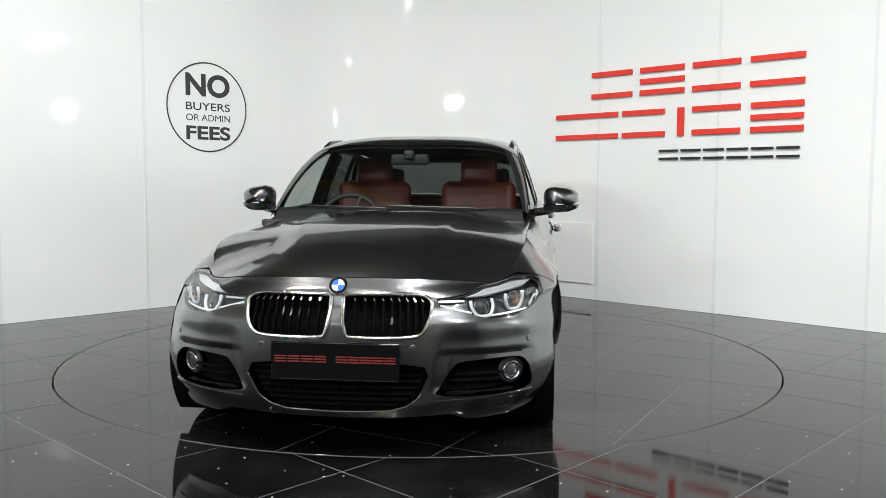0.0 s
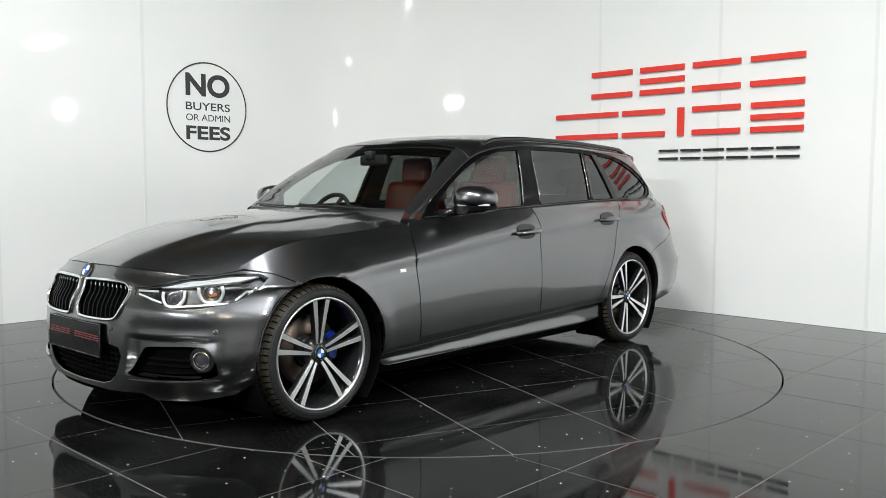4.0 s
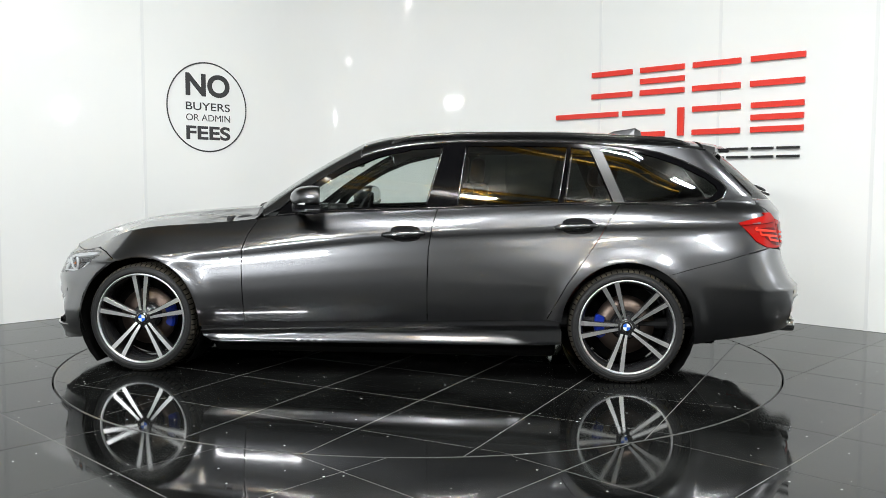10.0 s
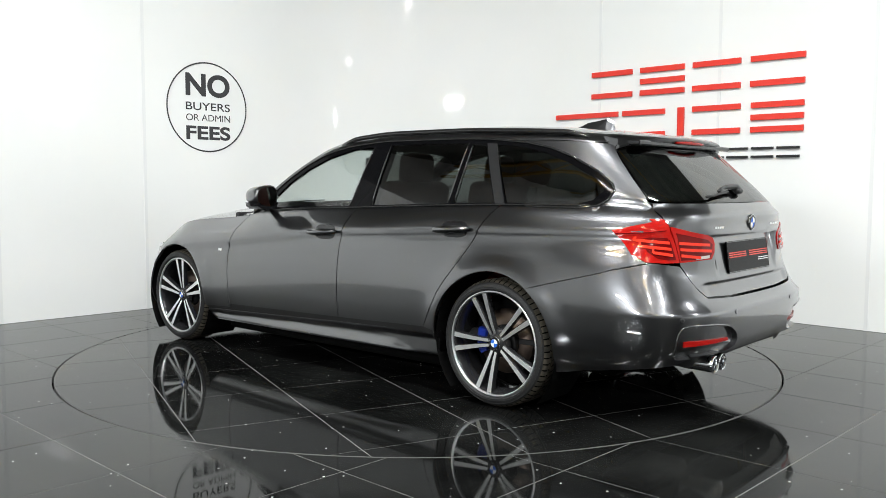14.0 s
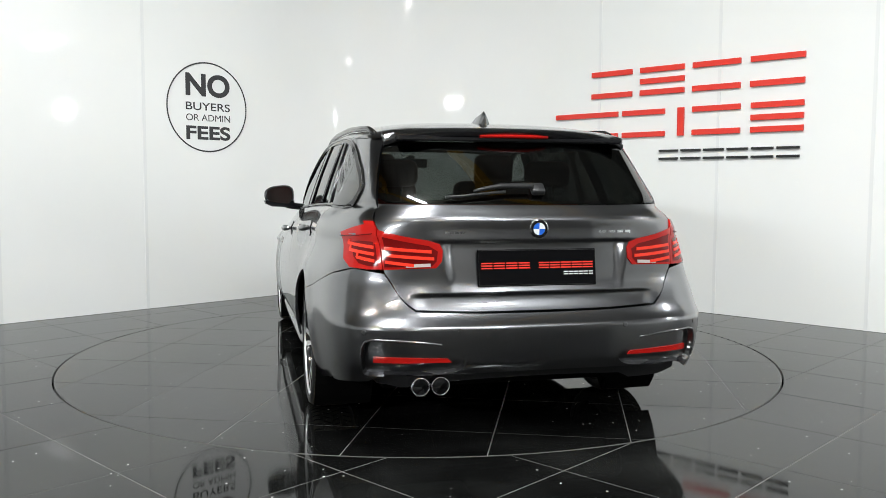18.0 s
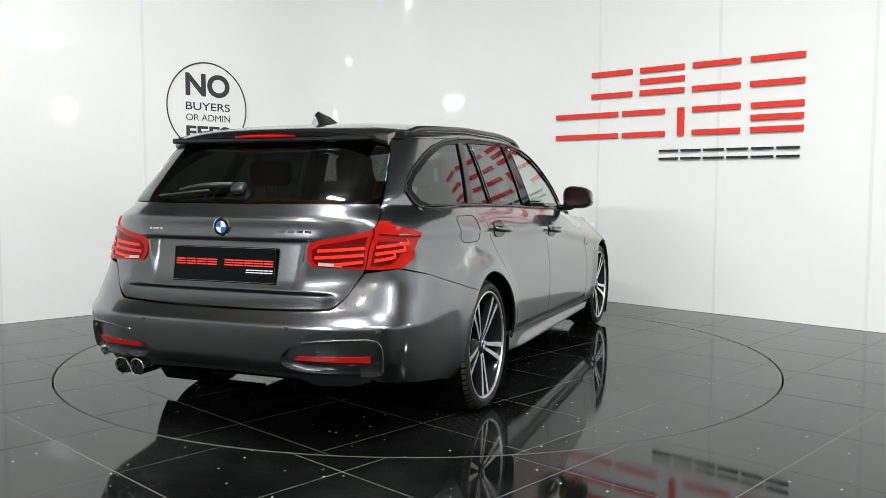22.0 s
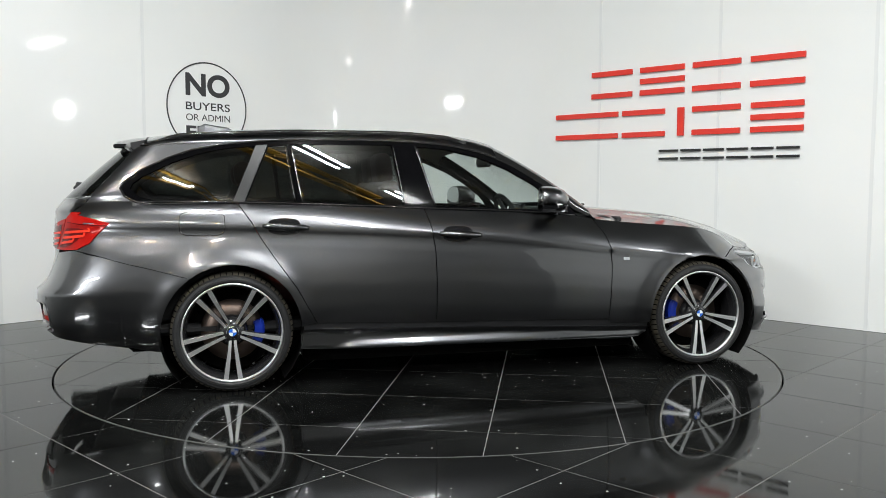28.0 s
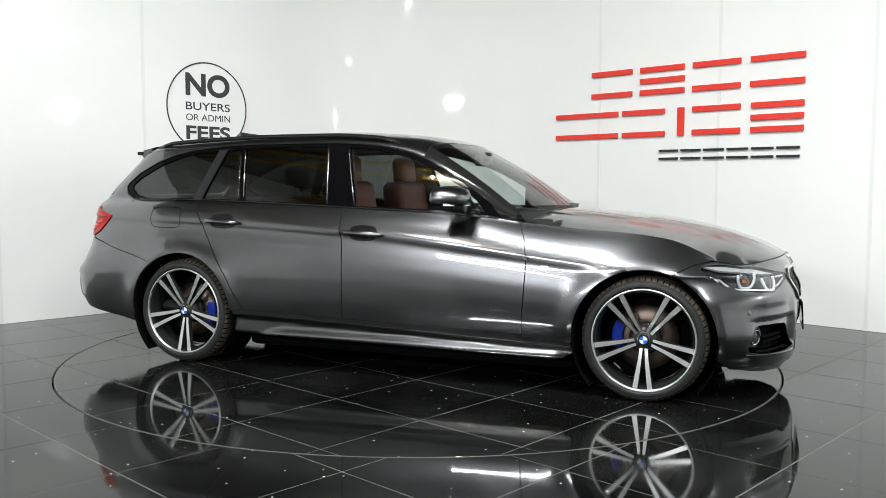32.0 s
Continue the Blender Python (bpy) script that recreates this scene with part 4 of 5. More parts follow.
    for i in range(11):
        a = radians(mid - 25 + 50 * i / 10 - (4 if not flip else -4))
        e = 0.006 if i in (0, 10) else 0.0
        rows.append([bm.verts.new((r * math.cos(a), yy, r * math.sin(a))) for r, yy in ((0.116 + e, -0.11), (0.120 + e, -0.092), (0.158 - e, -0.086), (0.172 - e, -0.096), (0.174 - e, -0.13))])
    for a, b in zip(rows, rows[1:]):
        for j in range(4):
            bm.faces.new((a[j], a[j + 1], b[j + 1], b[j]))
    for r in (rows[0], rows[-1]):
        bm.faces.new(r)
    bmesh.ops.recalc_face_normals(bm, faces=bm.faces[:])
    part("brake_caliper", bm, M_BLUE, hub, "blue brake caliper")
    return hub


WHEEL_POSES = [(AX_F, 0.862, 90, False, True), (AX_R, 0.868, 68, False, False), (AX_F, -0.862, -90, True, True), (AX_R, -0.868, -90, True, False)]

bm = box_bm(-1.02, 1.02, -0.72, 0.72, 0.115, 0.30, 0.03, 2)
part("underbody", bm, M_VOID, car)
for x0, x1, z0 in ((1.021, 1.92, 0.16), (-1.95, -1.021, 0.19)):
    part("underbody", box_bm(x0, x1, -0.60, 0.60, z0, 0.30, 0.02), M_VOID, car)
for ax in (AX_F, AX_R):
    for s in (-1, 1):
        bm = bmesh.new()
        rows = []
        for k in range(25):
            a = radians(-44 + 268 * k / 24)
            rows.append([bm.verts.new((ax + (ARCH + 0.008) * math.cos(a), s * y, HUB_Z + (ARCH + 0.008) * math.sin(a))) for y in (0.60, 0.87)])
        for a, b in zip(rows, rows[1:]):
            bm.faces.new((a[0], a[1], b[1], b[0]))
        cap = bm.verts.new((ax, s * 0.60, HUB_Z))
        for a, b in zip(rows, rows[1:]):
            bm.faces.new((cap, a[0], b[0]))
        part("wheel_arch_liner", bm, M_VOID, car)


# ---- details of the car ----
def at(fn, u, v, su=1.0, lift=0.0, mirror=False):
    """A frame on the surface: x to the viewer's right, y up, z outwards."""
    n = surface_normal(fn, u, v, su)
    p = Vector(fn(u, v)) + n * lift
    r = Vector((0, 0, 1)).cross(n).normalized()
    m = Matrix((r, n.cross(r), n)).transposed().to_4x4()
    m.translation = p
    return Matrix.Diagonal((1, -1, 1, 1)) @ m @ Matrix.Diagonal((-1, 1, 1, 1)) if mirror else m


def ellipse_bm(rx, ry, depth, n=32, dome=0.0, inner=0.0):
    """A disc or ring with a rounded rim, facing z."""
    bm = bmesh.new()
    prof = [(1.0, 0.0), (1.0, depth * 0.7), (0.97, depth), (0.6, depth + dome * 0.6), (0.02, depth + dome)]
    if inner:
        prof = [(1.0, 0.0), (1.0, depth * 0.7), (0.97 - 0.2 * (1 - inner), depth), (inner + 0.2 * (1 - inner), depth), (inner, depth * 0.7), (inner, 0.0)]
    rings = [[bm.verts.new((rx * k * math.cos(2 * math.pi * i / n), ry * k * math.sin(2 * math.pi * i / n), z)) for i in range(n)] for k, z in prof]
    for a, b in zip(rings, rings[1:]):
        for i in range(n):
            bm.faces.new((a[i], a[(i + 1) % n], b[(i + 1) % n], b[i]))
    return bm


def on(ob, m):
    ob.matrix_local = m
    return ob


def roundel(m, r, parent=None, name="emblem"):
    ob = on(part(name, ellipse_bm(r, r, 0.006, 36, 0.002), M_CHROME, parent or car, "round emblem with blue and white quarters", True), m)
    part("emblem_ring", ellipse_bm(r * 0.93, r * 0.93, 0.0085, 36, 0.0, 0.66), M_GLOSSBLACK, ob)
    for k in range(4):
        bm = bmesh.new()
        c = bm.verts.new((0, 0, 0.0095))
        arc = [bm.verts.new((r * 0.62 * math.cos(a), r * 0.62 * math.sin(a), 0.0088)) for a in [math.pi / 2 * (k + i / 8) for i in range(9)]]
        for a, b in zip(arc, arc[1:]):
            bm.faces.new((c, a, b))
        part("emblem_quarter", bm, M_WHITE if k % 2 == 0 else M_ENAMELBLUE, ob)
    return ob


def bar_cells(parent, spans, z0, z1, depth, material, name="sign_bar", bars=3, share=0.215, y0=0.0):
    """Rows of plain bars in place of each character of a trade mark."""
    for x0, x1 in spans:
        bm = bmesh.new()
        h = z1 - z0
        if x1 - x0 < h * 0.45:
            box_bm(x0, x1, z0, z1, y0, y0 + depth, bm=bm)
        else:
            for i in range(bars):
                c = z0 + h * (share / 2 + (1 - share) * i / (bars - 1))
                box_bm(x0, x1, c - h * share / 2, c + h * share / 2, y0, y0 + depth, bm=bm)
        part(name, bm, material, parent)


def sweep_outline(fn, outline, su, lift, radius, mirror, n=8):
    pts = []
    for u, v in densify([(a * su, b) for a, b in outline], 0.02):
        p = Vector(fn(u / su, v)) + surface_normal(fn, u / su, v, su) * lift
        pts.append((p.x, -p.y if mirror else p.y, p.z))
    return tube_bm(pts, radius, n, True)


def span_at(poly, u):
    """Lowest and highest v of an outline at u."""
    vs = []
    for (x0, y0), (x1, y1) in zip(poly, poly[1:] + poly[:1]):
        if (x0 - u) * (x1 - u) < 0:
            vs.append(y0 + (y1 - y0) * (u - x0) / (x1 - x0))
    return min(vs), max(vs)


def span_u(poly, v):
    us = []
    for (x0, y0), (x1, y1) in zip(poly, poly[1:] + poly[:1]):
        if (y0 - v) * (y1 - v) < 0:
            us.append(x0 + (x1 - x0) * (v - y0) / (y1 - y0))
    return (min(us), max(us)) if us else (0, 0)


def ribbon(fn, u0, v0, u1, v1, su, lift, w, depth, n=8, mirror=False):
    """A raised strip along the surface."""
    bm = bmesh.new()
    rows = []
    for i in range(n + 1):
        k = i / n
        m = at(fn, u0 + (u1 - u0) * k, v0 + (v1 - v0) * k, su, lift, mirror)
        t = Vector((0, 1, 0)) if abs(v1 - v0) < abs(u1 - u0) * su else Vector((1, 0, 0))
        rows.append([bm.verts.new(m @ (t * s + Vector((0, 0, d)))) for s, d in ((-w / 2, 0), (-w / 2, depth), (w / 2, depth), (w / 2, 0))])
    for a, b in zip(rows, rows[1:]):
        for j in range(4):
            bm.faces.new((a[j], a[(j + 1) % 4], b[(j + 1) % 4], b[j]))
    bm.faces.new(rows[0])
    bm.faces.new(rows[-1][::-1])
    return bm


for row in WHEEL_POSES:
    wheel(*row)

# front end
for m in (False, True):
    gr = part("grille_frame", sweep_outline(front_at, KIDNEY, SF, 0.004, 0.0085, m), M_CHROME, car, "chrome grille surround", True)
    for i in range(9):
        u = 2.6 + i * 1.95
        lo, hi = span_at(KIDNEY, u)
        part("grille_slat", ribbon(front_at, u, lo + 0.004, u, hi - 0.004, SF, -0.026, 0.008, 0.024, 6, m), M_SURROUND, gr)
        part("slat_tip", ribbon(front_at, u, hi - 0.026, u, hi - 0.014, SF, -0.001, 0.0055, 0.002, 2, m), M_CHROME, gr)
    fog = on(part("fog_lamp", ellipse_bm(0.042, 0.042, 0.02, 32, 0.0, 0.8), M_CHROME, car, "round fog lamp with chrome bezel", True), at(front_at, 48.5, 0.342, SF, -0.046, m))
    part("fog_lens", ellipse_bm(0.033, 0.033, 0.012, 28, 0.006), M_LAMPGLASS, fog, "", True)
    part("fog_shroud", ellipse_bm(0.058, 0.058, 0.012, 32, 0.0, 0.7), M_PLASTIC, fog, "", True)
    for r, (u0, u1) in enumerate(((27, 44), (26, 44), (25.5, 45), (25, 58))):
        part("intake_slat", ribbon(front_at, u0, 0.345 - r * 0.026, u1, 0.34 - r * 0.026, SF, -0.04, 0.007, 0.02, 8, m), M_VOID, car)
    part("intake_blade", ribbon(front_at, 22.5, 0.246, 59, 0.262, SF, -0.004, 0.010, 0.011, 14, m), M_PAINT, car, "grey blade across the side intake")
    for u, v in ((15.3, 0.468), (54.3, 0.474)):
        on(part("parking_sensor", ellipse_bm(0.011, 0.011, 0.0025, 20), M_PAINT, car, "", True), at(front_at, u, v, SF, 0.0, m))
    # black strip in place of the shadow along the pocket's top
    part("bumper_slot", ribbon(front_at, 27.5, 0.430, 51, 0.428, SF, -0.001, 0.006, 0.002, 12, m), M_GLOSSBLACK, car)
    # headlight
    lamp = part("headlamp_housing", sweep_outline(front_at, [(u, v) for u, v in HEADLIGHT], SF, -0.016, 0.006, m), M_PLASTIC, car, "headlight with two white rings under clear glass", True)
    part_mesh("headlamp_glass", panel_mesh("headlamp_glass", front_at, HEADLIGHT, M_THINGLASS, su=SF, lift=-0.001, flange=0, mirror=m), lamp)
    brow = [(68, 0.708), (60, 0.707), (52, 0.696), (46, 0.691), (41.6, 0.682), (33, 0.664), (41, 0.667), (52, 0.680), (62, 0.690)]
    part_mesh("lamp_brow", panel_mesh("lamp_brow", front_at, brow, M_SILVER, su=SF, lift=-0.013, flange=0.01, mirror=m), lamp, "bright silver upper reflector")
    for u, v, r in ((37.0, 0.618, 0.043), (50.3, 0.632, 0.044)):
        base = at(front_at, u, v, SF, -0.028, m)
        horn = [(-1.18, 0.62), (-1.20, 0.0), (-0.72, -0.92), (0.72, -0.92), (1.20, 0.05), (1.05, 0.75)]
        guide = [Vector((x0 + (x1 - x0) * k / 5, y0 + (y1 - y0) * k / 5, 0)) for (x0, y0), (x1, y1) in zip(horn, horn[1:]) for k in range(5)] + [Vector((*horn[-1], 0))]
        for _ in range(3):
            guide = [guide[0]] + [(p + q * 2 + r2) / 4 for p, q, r2 in zip(guide, guide[1:], guide[2:])] + [guide[-1]]
        on(part("light_ring", tube_bm([(p.x * r, p.y * r, 0.013) for p in guide], 0.0072, 8), M_DRL, lamp, "white light ring, open at the top", True), base)
        on(part("projector_lens", ellipse_bm(r * 0.62, r * 0.62, 0.006, 28, 0.016), M_LAMPGLASS, lamp, "", True), base)
        on(part("projector_bezel", ellipse_bm(r * 0.86, r * 0.82, 0.007, 32, 0.0, 0.74), M_CHROMEDARK, lamp, "", True), base)
    part("lamp_arm", ribbon(front_at, 22.8, 0.646, 31, 0.648, SF, -0.018, 0.009, 0.004, 6, m), M_SILVER, lamp)
    part("lamp_arm", ribbon(front_at, 23, 0.628, 33, 0.600, SF, -0.018, 0.009, 0.004, 6, m), M_DRL, lamp)
    part("lamp_arm", ribbon(front_at, 34, 0.582, 57, 0.597, SF, -0.018, 0.008, 0.004, 8, m), M_SILVER, lamp)
    part("amber_reflector", ribbon(front_at, 49.5, 0.628, 52.5, 0.630, SF, -0.012, 0.014, 0.003, 2, m), M_AMBER, lamp)
    part("lamp_fin", ribbon(front_at, 59, 0.607, 66, 0.664, SF, -0.02, 0.012, 0.004, 4, m), M_SILVER, lamp)
    part("lamp_fin", ribbon(front_at, 63, 0.625, 70, 0.684, SF, -0.016, 0.007, 0.003, 4, m), M_SILVER, lamp)
for i in range(7):
    v = 0.218 + i * 0.026
    a, b = span_u(lower_full, v)
    part("intake_slat", ribbon(front_at, a + 0.8, v, b - 0.8, v, SF, -0.045, 0.008, 0.02, 14), M_VOID, car)
for i in range(13):
    u = -14.4 + i * 2.4
    lo, hi = span_at(lower_full, u + 0.01)
    part("intake_rib", ribbon(front_at, u, lo + 0.005, u, min(hi, 0.39) - 0.005, SF, -0.047, 0.005, 0.016, 2), M_VOID, car)
part("intake_lip", tube_bm([Vector(front_at(u, v)) + surface_normal(front_at, u, v, SF) * -0.001 for u, v in densify([(p[0] * SF, p[1]) for p in [(-19.6, 0.345), (-17.2, 0.262), (-14.5, 0.225), (-10.5, 0.206), (0, 0.199), (10.5, 0.206), (14.5, 0.225), (17.2, 0.262), (19.6, 0.345)]], 0.02)[:-30] for u in (u / SF,)], 0.004, 8), M_PAINT, car, "painted edge of the lower intake", True)
roundel(at(front_at, 0.0, 0.702, SF, 0.002), 0.041)


def number_plate(name, m, w, h, label, small):
    ob = on(part(name, box_bm(-w / 2, w / 2, -h / 2, h / 2, 0, 0.006, 0.002), M_PLATE, car, label), m)
    k = w / 0.52
    s1 = [(-0.245 + i * 0.054, -0.197 + i * 0.054) for i in range(4)]
    s2 = [(0.005 + i * 0.049, 0.05 + i * 0.049) for i in range(5)]
    bar_cells(ob, [(a * k, b * k) for a, b in s1 + s2], -0.004, 0.022, 0.0015, M_RED if small else M_REDDULL, "plate_bar", share=0.2, y0=0.0062)
    if small:
        bar_cells(ob, [(0.115 * k + i * 0.0225 * k, 0.133 * k + i * 0.0225 * k) for i in range(6)], -0.032, -0.018, 0.0015, M_WHITE, "plate_bar", 2, 0.3, y0=0.0062)
    part("plate_rim", tube_bm([(-w / 2 + 0.004, -h / 2 + 0.004, 0.006), (w / 2 - 0.004, -h / 2 + 0.004, 0.006), (w / 2 - 0.004, h / 2 - 0.004, 0.006), (-w / 2 + 0.004, h / 2 - 0.004, 0.006)], 0.0016, 6, True), M_CHROMEDARK, ob)
    return ob


number_plate("front_plate", Matrix.Translation((2.176, 0, 0.408)) @ Matrix(((0, 0, 1, 0), (1, 0, 0, 0), (0, 1, 0, 0), (0, 0, 0, 1))) @ pose(0, 0, 0, -3, 0, 0), 0.52, 0.152, "black show plate with a row of red bars", False)
number_plate("rear_plate", Matrix.Translation((-2.338, 0, 0.768)) @ Matrix(((0, 0, -1, 0), (-1, 0, 0, 0), (0, 1, 0, 0), (0, 0, 0, 1))) @ pose(0, 0, 0, -8, 0, 0), 0.52, 0.152, "black show plate with red and white bars", True)

# windscreen base, wipers, inner mirror
bm = bmesh.new()
rows = []
for i in range(21):
    a = -1 + i / 10
    rows.append([bm.verts.new(Vector(screen_at(a, b)) + Vector((0, 0, dz))) for b, dz in ((0.05, -0.01), (0.0, -0.008), (-0.10, -0.022), (-0.16, -0.09))])
for a, b in zip(rows, rows[1:]):
    for j in range(3):
        bm.faces.new((a[j], b[j], b[j + 1], a[j + 1]))
part("cowl", bm, M_PLASTIC, car, "black panel below the windscreen", True)
for a0, a1 in ((0.72, -0.02), (-0.06, -0.78)):
    pts = [Vector(screen_at(a0 + (a1 - a0) * k / 10, 0.004 + 0.03 * (k / 10))) + Vector((0.004, 0, 0.007)) for k in range(11)]
    part("wiper_blade", tube_bm(pts, 0.0055, 6), M_PLASTIC, car)
mirror_in = part("inner_mirror", box_bm(-0.018, 0.018, -0.115, 0.115, -0.033, 0.033, 0.014, 3), M_TRIM, car, "black inner mirror", True)
mirror_in.location = (0.265, 0, 1.262)
part("mirror_foot", box_bm(0.0, 0.06, -0.03, 0.03, 0.0, 0.055, 0.01), M_TRIM, mirror_in)

# flanks: mirrors, handles, trims, badge, fuel flap
for s, m in ((1, False), (-1, True)):
    Y = lambda p: (p[0], p[1] * s, p[2])
    bm = bmesh.new()
    N = 24
    prof = [(-0.064, 0.88, 0.88), (-0.058, 0.975, 0.975), (-0.036, 1.0, 1.0), (0.0, 0.985, 0.985), (0.034, 0.90, 0.90), (0.064, 0.70, 0.72), (0.086, 0.32, 0.36), (0.091, 0.02, 0.02)]

    def lobe(a):
        """Outline of the mirror's head: round outside, square towards the door, lower at its outer end."""
        cy = math.copysign(abs(math.cos(a)) ** 0.7, math.cos(a))
        cz = math.copysign(abs(math.sin(a)) ** 0.75, math.sin(a))
        return cy, cz * (1 - 0.16 * cy)

    rings = []
    for x, ky, kz in prof:
        ring = []
        for i in range(N):
            cy, cz = lobe(2 * math.pi * i / N)
            ring.append(bm.verts.new((x - 0.022 * cy * ky, s * cy * 0.094 * ky, cz * 0.062 * kz + 0.004)))
        rings.append(ring)
    for a, b in zip(rings, rings[1:]):
        for i in range(N):
            bm.faces.new((a[i], a[(i + 1) % N], b[(i + 1) % N], b[i]))
    bmesh.ops.recalc_face_normals(bm, faces=bm.faces[:])
    shell = on(part("door_mirror", bm, M_PAINT, car, "grey door mirror on a black foot", True), pose(0.385, 0.918 * s, 1.030) @ Matrix.Scale(1.1, 4))
    bm = bmesh.new()
    bm.faces.new([bm.verts.new((-0.0655 - 0.022 * cy * 0.86, s * cy * 0.094 * 0.86, cz * 0.062 * 0.86 + 0.004)) for cy, cz in [lobe(2 * math.pi * i / N) for i in range(N)]])
    part("mirror_glass", bm, M_MIRROR, shell)
    bm = bmesh.new()
    low = []
    for x, ky in ((-0.065, 0.93), (-0.036, 1.02), (0.0, 1.0), (0.034, 0.915), (0.064, 0.72), (0.083, 0.40)):
        low.append([bm.verts.new((x - 0.022 * c * ky, s * c * 0.0945 * ky, z)) for c, z in ((-1, -0.030), (-0.95, -0.058), (-0.5, -0.070), (0.5, -0.066), (0.93, -0.050), (1, -0.030))])
    for a, b in zip(low, low[1:]):
        for i in range(5):
            bm.faces.new((a[i], a[i + 1], b[i + 1], b[i]))
    for r in (low[0], low[-1]):
        bm.faces.new(r)
    bmesh.ops.recalc_face_normals(bm, faces=bm.faces[:])
    part("mirror_base", bm, M_GLOSSBLACK, shell, "black lower shell", True).data.set_sharp_from_angle(angle=radians(50))
    part("turn_signal", tube_bm([(0.084 - 0.024 * k - 0.068 * k * k, s * (-0.03 + 0.125 * k), -0.026) for k in [i / 8 for i in range(9)]], 0.0048, 6), M_WHITE, shell, "clear turn signal strip", True)
    part("mirror_foot", tube_bm([(0.02, -0.05 * s, -0.058), (0.06, -0.105 * s, -0.066), (0.09, -0.15 * s, -0.072)], 0.022, 8), M_GLOSSBLACK, shell, "", True)
    for hx0, hx1, hz in ((-0.035, -0.275, 0.833), (-1.0, -1.238, 0.882)):
        cup = soften([((hx0 + hx1) / 2 + dx, hz + dz) for dx, dz in ((-0.08, -0.042), (0.06, -0.044), (0.085, 0), (0.06, 0.044), (-0.08, 0.044), (-0.10, 0))], 2)
        part_mesh("handle_cup", panel_mesh("handle_cup", side_at, cup, M_GLOSSBLACK, step=0.02, lift=0.0045, flange=0.004, mirror=m), car, "gloss black handle recess")
        pts = []
        for k in range(13):
            x = hx0 + (hx1 - hx0) * k / 12
            z = hz + 0.006 * (k / 12 - 0.5) * 2
            out = 0.014 + 0.024 * math.sin(math.pi * k / 12) ** 0.6
            pts.append(Y((x, width(x, z) + out, z)))
        part("door_handle", tube_bm(pts, lambda k: 0.011 + 0.009 * math.sin(math.pi * min(1, max(0, k))) ** 0.5, 12), M_PAINT, car, "grey pull handle", True)
    # bright line under the windows, joint covers on the middle pillar
    line = [Y((x, width(x, BELT(x) + 0.002) + 0.006, BELT(x) + 0.004)) for x in [0.60 - i * 0.0615 for i in range(41)]]
    part("window_trim", tube_bm(line, 0.0055, 6), M_TRIMGLOSS, car, "gloss black trim below the windows", True)
    roofline = [Y((x, width(x, z) + 0.003, z)) for x, z in [(0.56 - i * 0.056, TOPLINE(0.56 - i * 0.056) + 0.002) for i in range(33)] + densify(list(reversed(DLO_REAR)), 0.03)[:-16]]
    part("window_trim", tube_bm(roofline, 0.006, 6), M_TRIMGLOSS, car, "gloss black trim above the windows", True)
    for x0, x1, w in ((-0.268, -0.36, 0.006), (-0.447, -0.492, 0.006), (-1.022, -1.072, 0.007), (-1.06, -1.105, 0.004)):
        z0, z1 = BELT(x0) + 0.012, TOPLINE(x1) - 0.022
        pts = [Y((x0 + (x1 - x0) * k / 6, width(x0 + (x1 - x0) * k / 6, z0 + (z1 - z0) * k / 6) + 0.002, z0 + (z1 - z0) * k / 6)) for k in range(7)]
        part("window_bar", tube_bm(pts, w * 0.6, 6), M_CHROMEDARK, car, "", True)
    cbar = [(-1.332, 1.014), (-1.39, 1.016), (-1.262, 1.322), (-1.2, 1.326)]
    part_mesh("pillar_cover", panel_mesh("pillar_cover", side_at, cbar, M_PILLARSHEEN, step=0.04, lift=0.006, flange=0.006, mirror=m), car, "black pillar cover, lightened for its sheen")
    # badge on the front fender
    part("fender_badge", ribbon(side_at, 0.905, 0.675, 0.865, 0.675, 1.0, 0.0, 0.017, 0.003, 3, m), M_CHROME, car, "small silver badge")
    # black strip between doors and skirt
    strip = [(1.03, 0.294), (0.785, 0.303), (0.775, 0.326), (0.5, 0.332), (-0.3, 0.348), (-0.955, 0.368), (-1.03, 0.356), (-1.03, 0.322), (-0.95, 0.326), (-0.3, 0.306), (0.5, 0.275), (1.03, 0.258)]
    part_mesh("sill_strip", panel_mesh("sill_strip", side_at, strip, M_PLASTIC, step=0.05, lift=-0.009, flange=0, mirror=m), car)
    part("inner_sill", box_bm(-1.03, 1.04, min(0.60 * s, 0.835 * s), max(0.60 * s, 0.828 * s), 0.22, 0.37, 0.008), M_VOID, car)
    # roof rail
    rail = []
    for k in range(33):
        x = -0.05 - 1.72 * k / 32
        p = roof_at(x, 67)
        lift = 0.021 * min(1.0, math.sin(math.pi * k / 32) * 5) ** 0.8
        rail.append((x, p[1] * s, p[2] + lift - 0.004))
    part("roof_rail", tube_bm(rail, 0.014, 10), M_TRIMGLOSS, car, "gloss black roof rail", True)
    # inner door trim
    for od in (front_door, rear_door):
        part_mesh("door_trim", panel_mesh("door_trim", side_at, od, M_TRIM, step=0.12, lift=-0.07, flange=0, mirror=m), car, "black inner door trim")
    post = [(-0.265, 0.99), (-0.452, 0.995), (-0.495, 1.33), (-0.355, 1.33)]
    part_mesh("pillar_trim", panel_mesh("pillar_trim", side_at, post, M_TRIM, step=0.1, lift=-0.05, flange=0, mirror=m), car)
fuel = [(-1.44, 0.963), (-1.55, 0.965), (-1.665, 0.963), (-1.67, 0.90), (-1.662, 0.84), (-1.55, 0.838), (-1.44, 0.84), (-1.437, 0.90)]
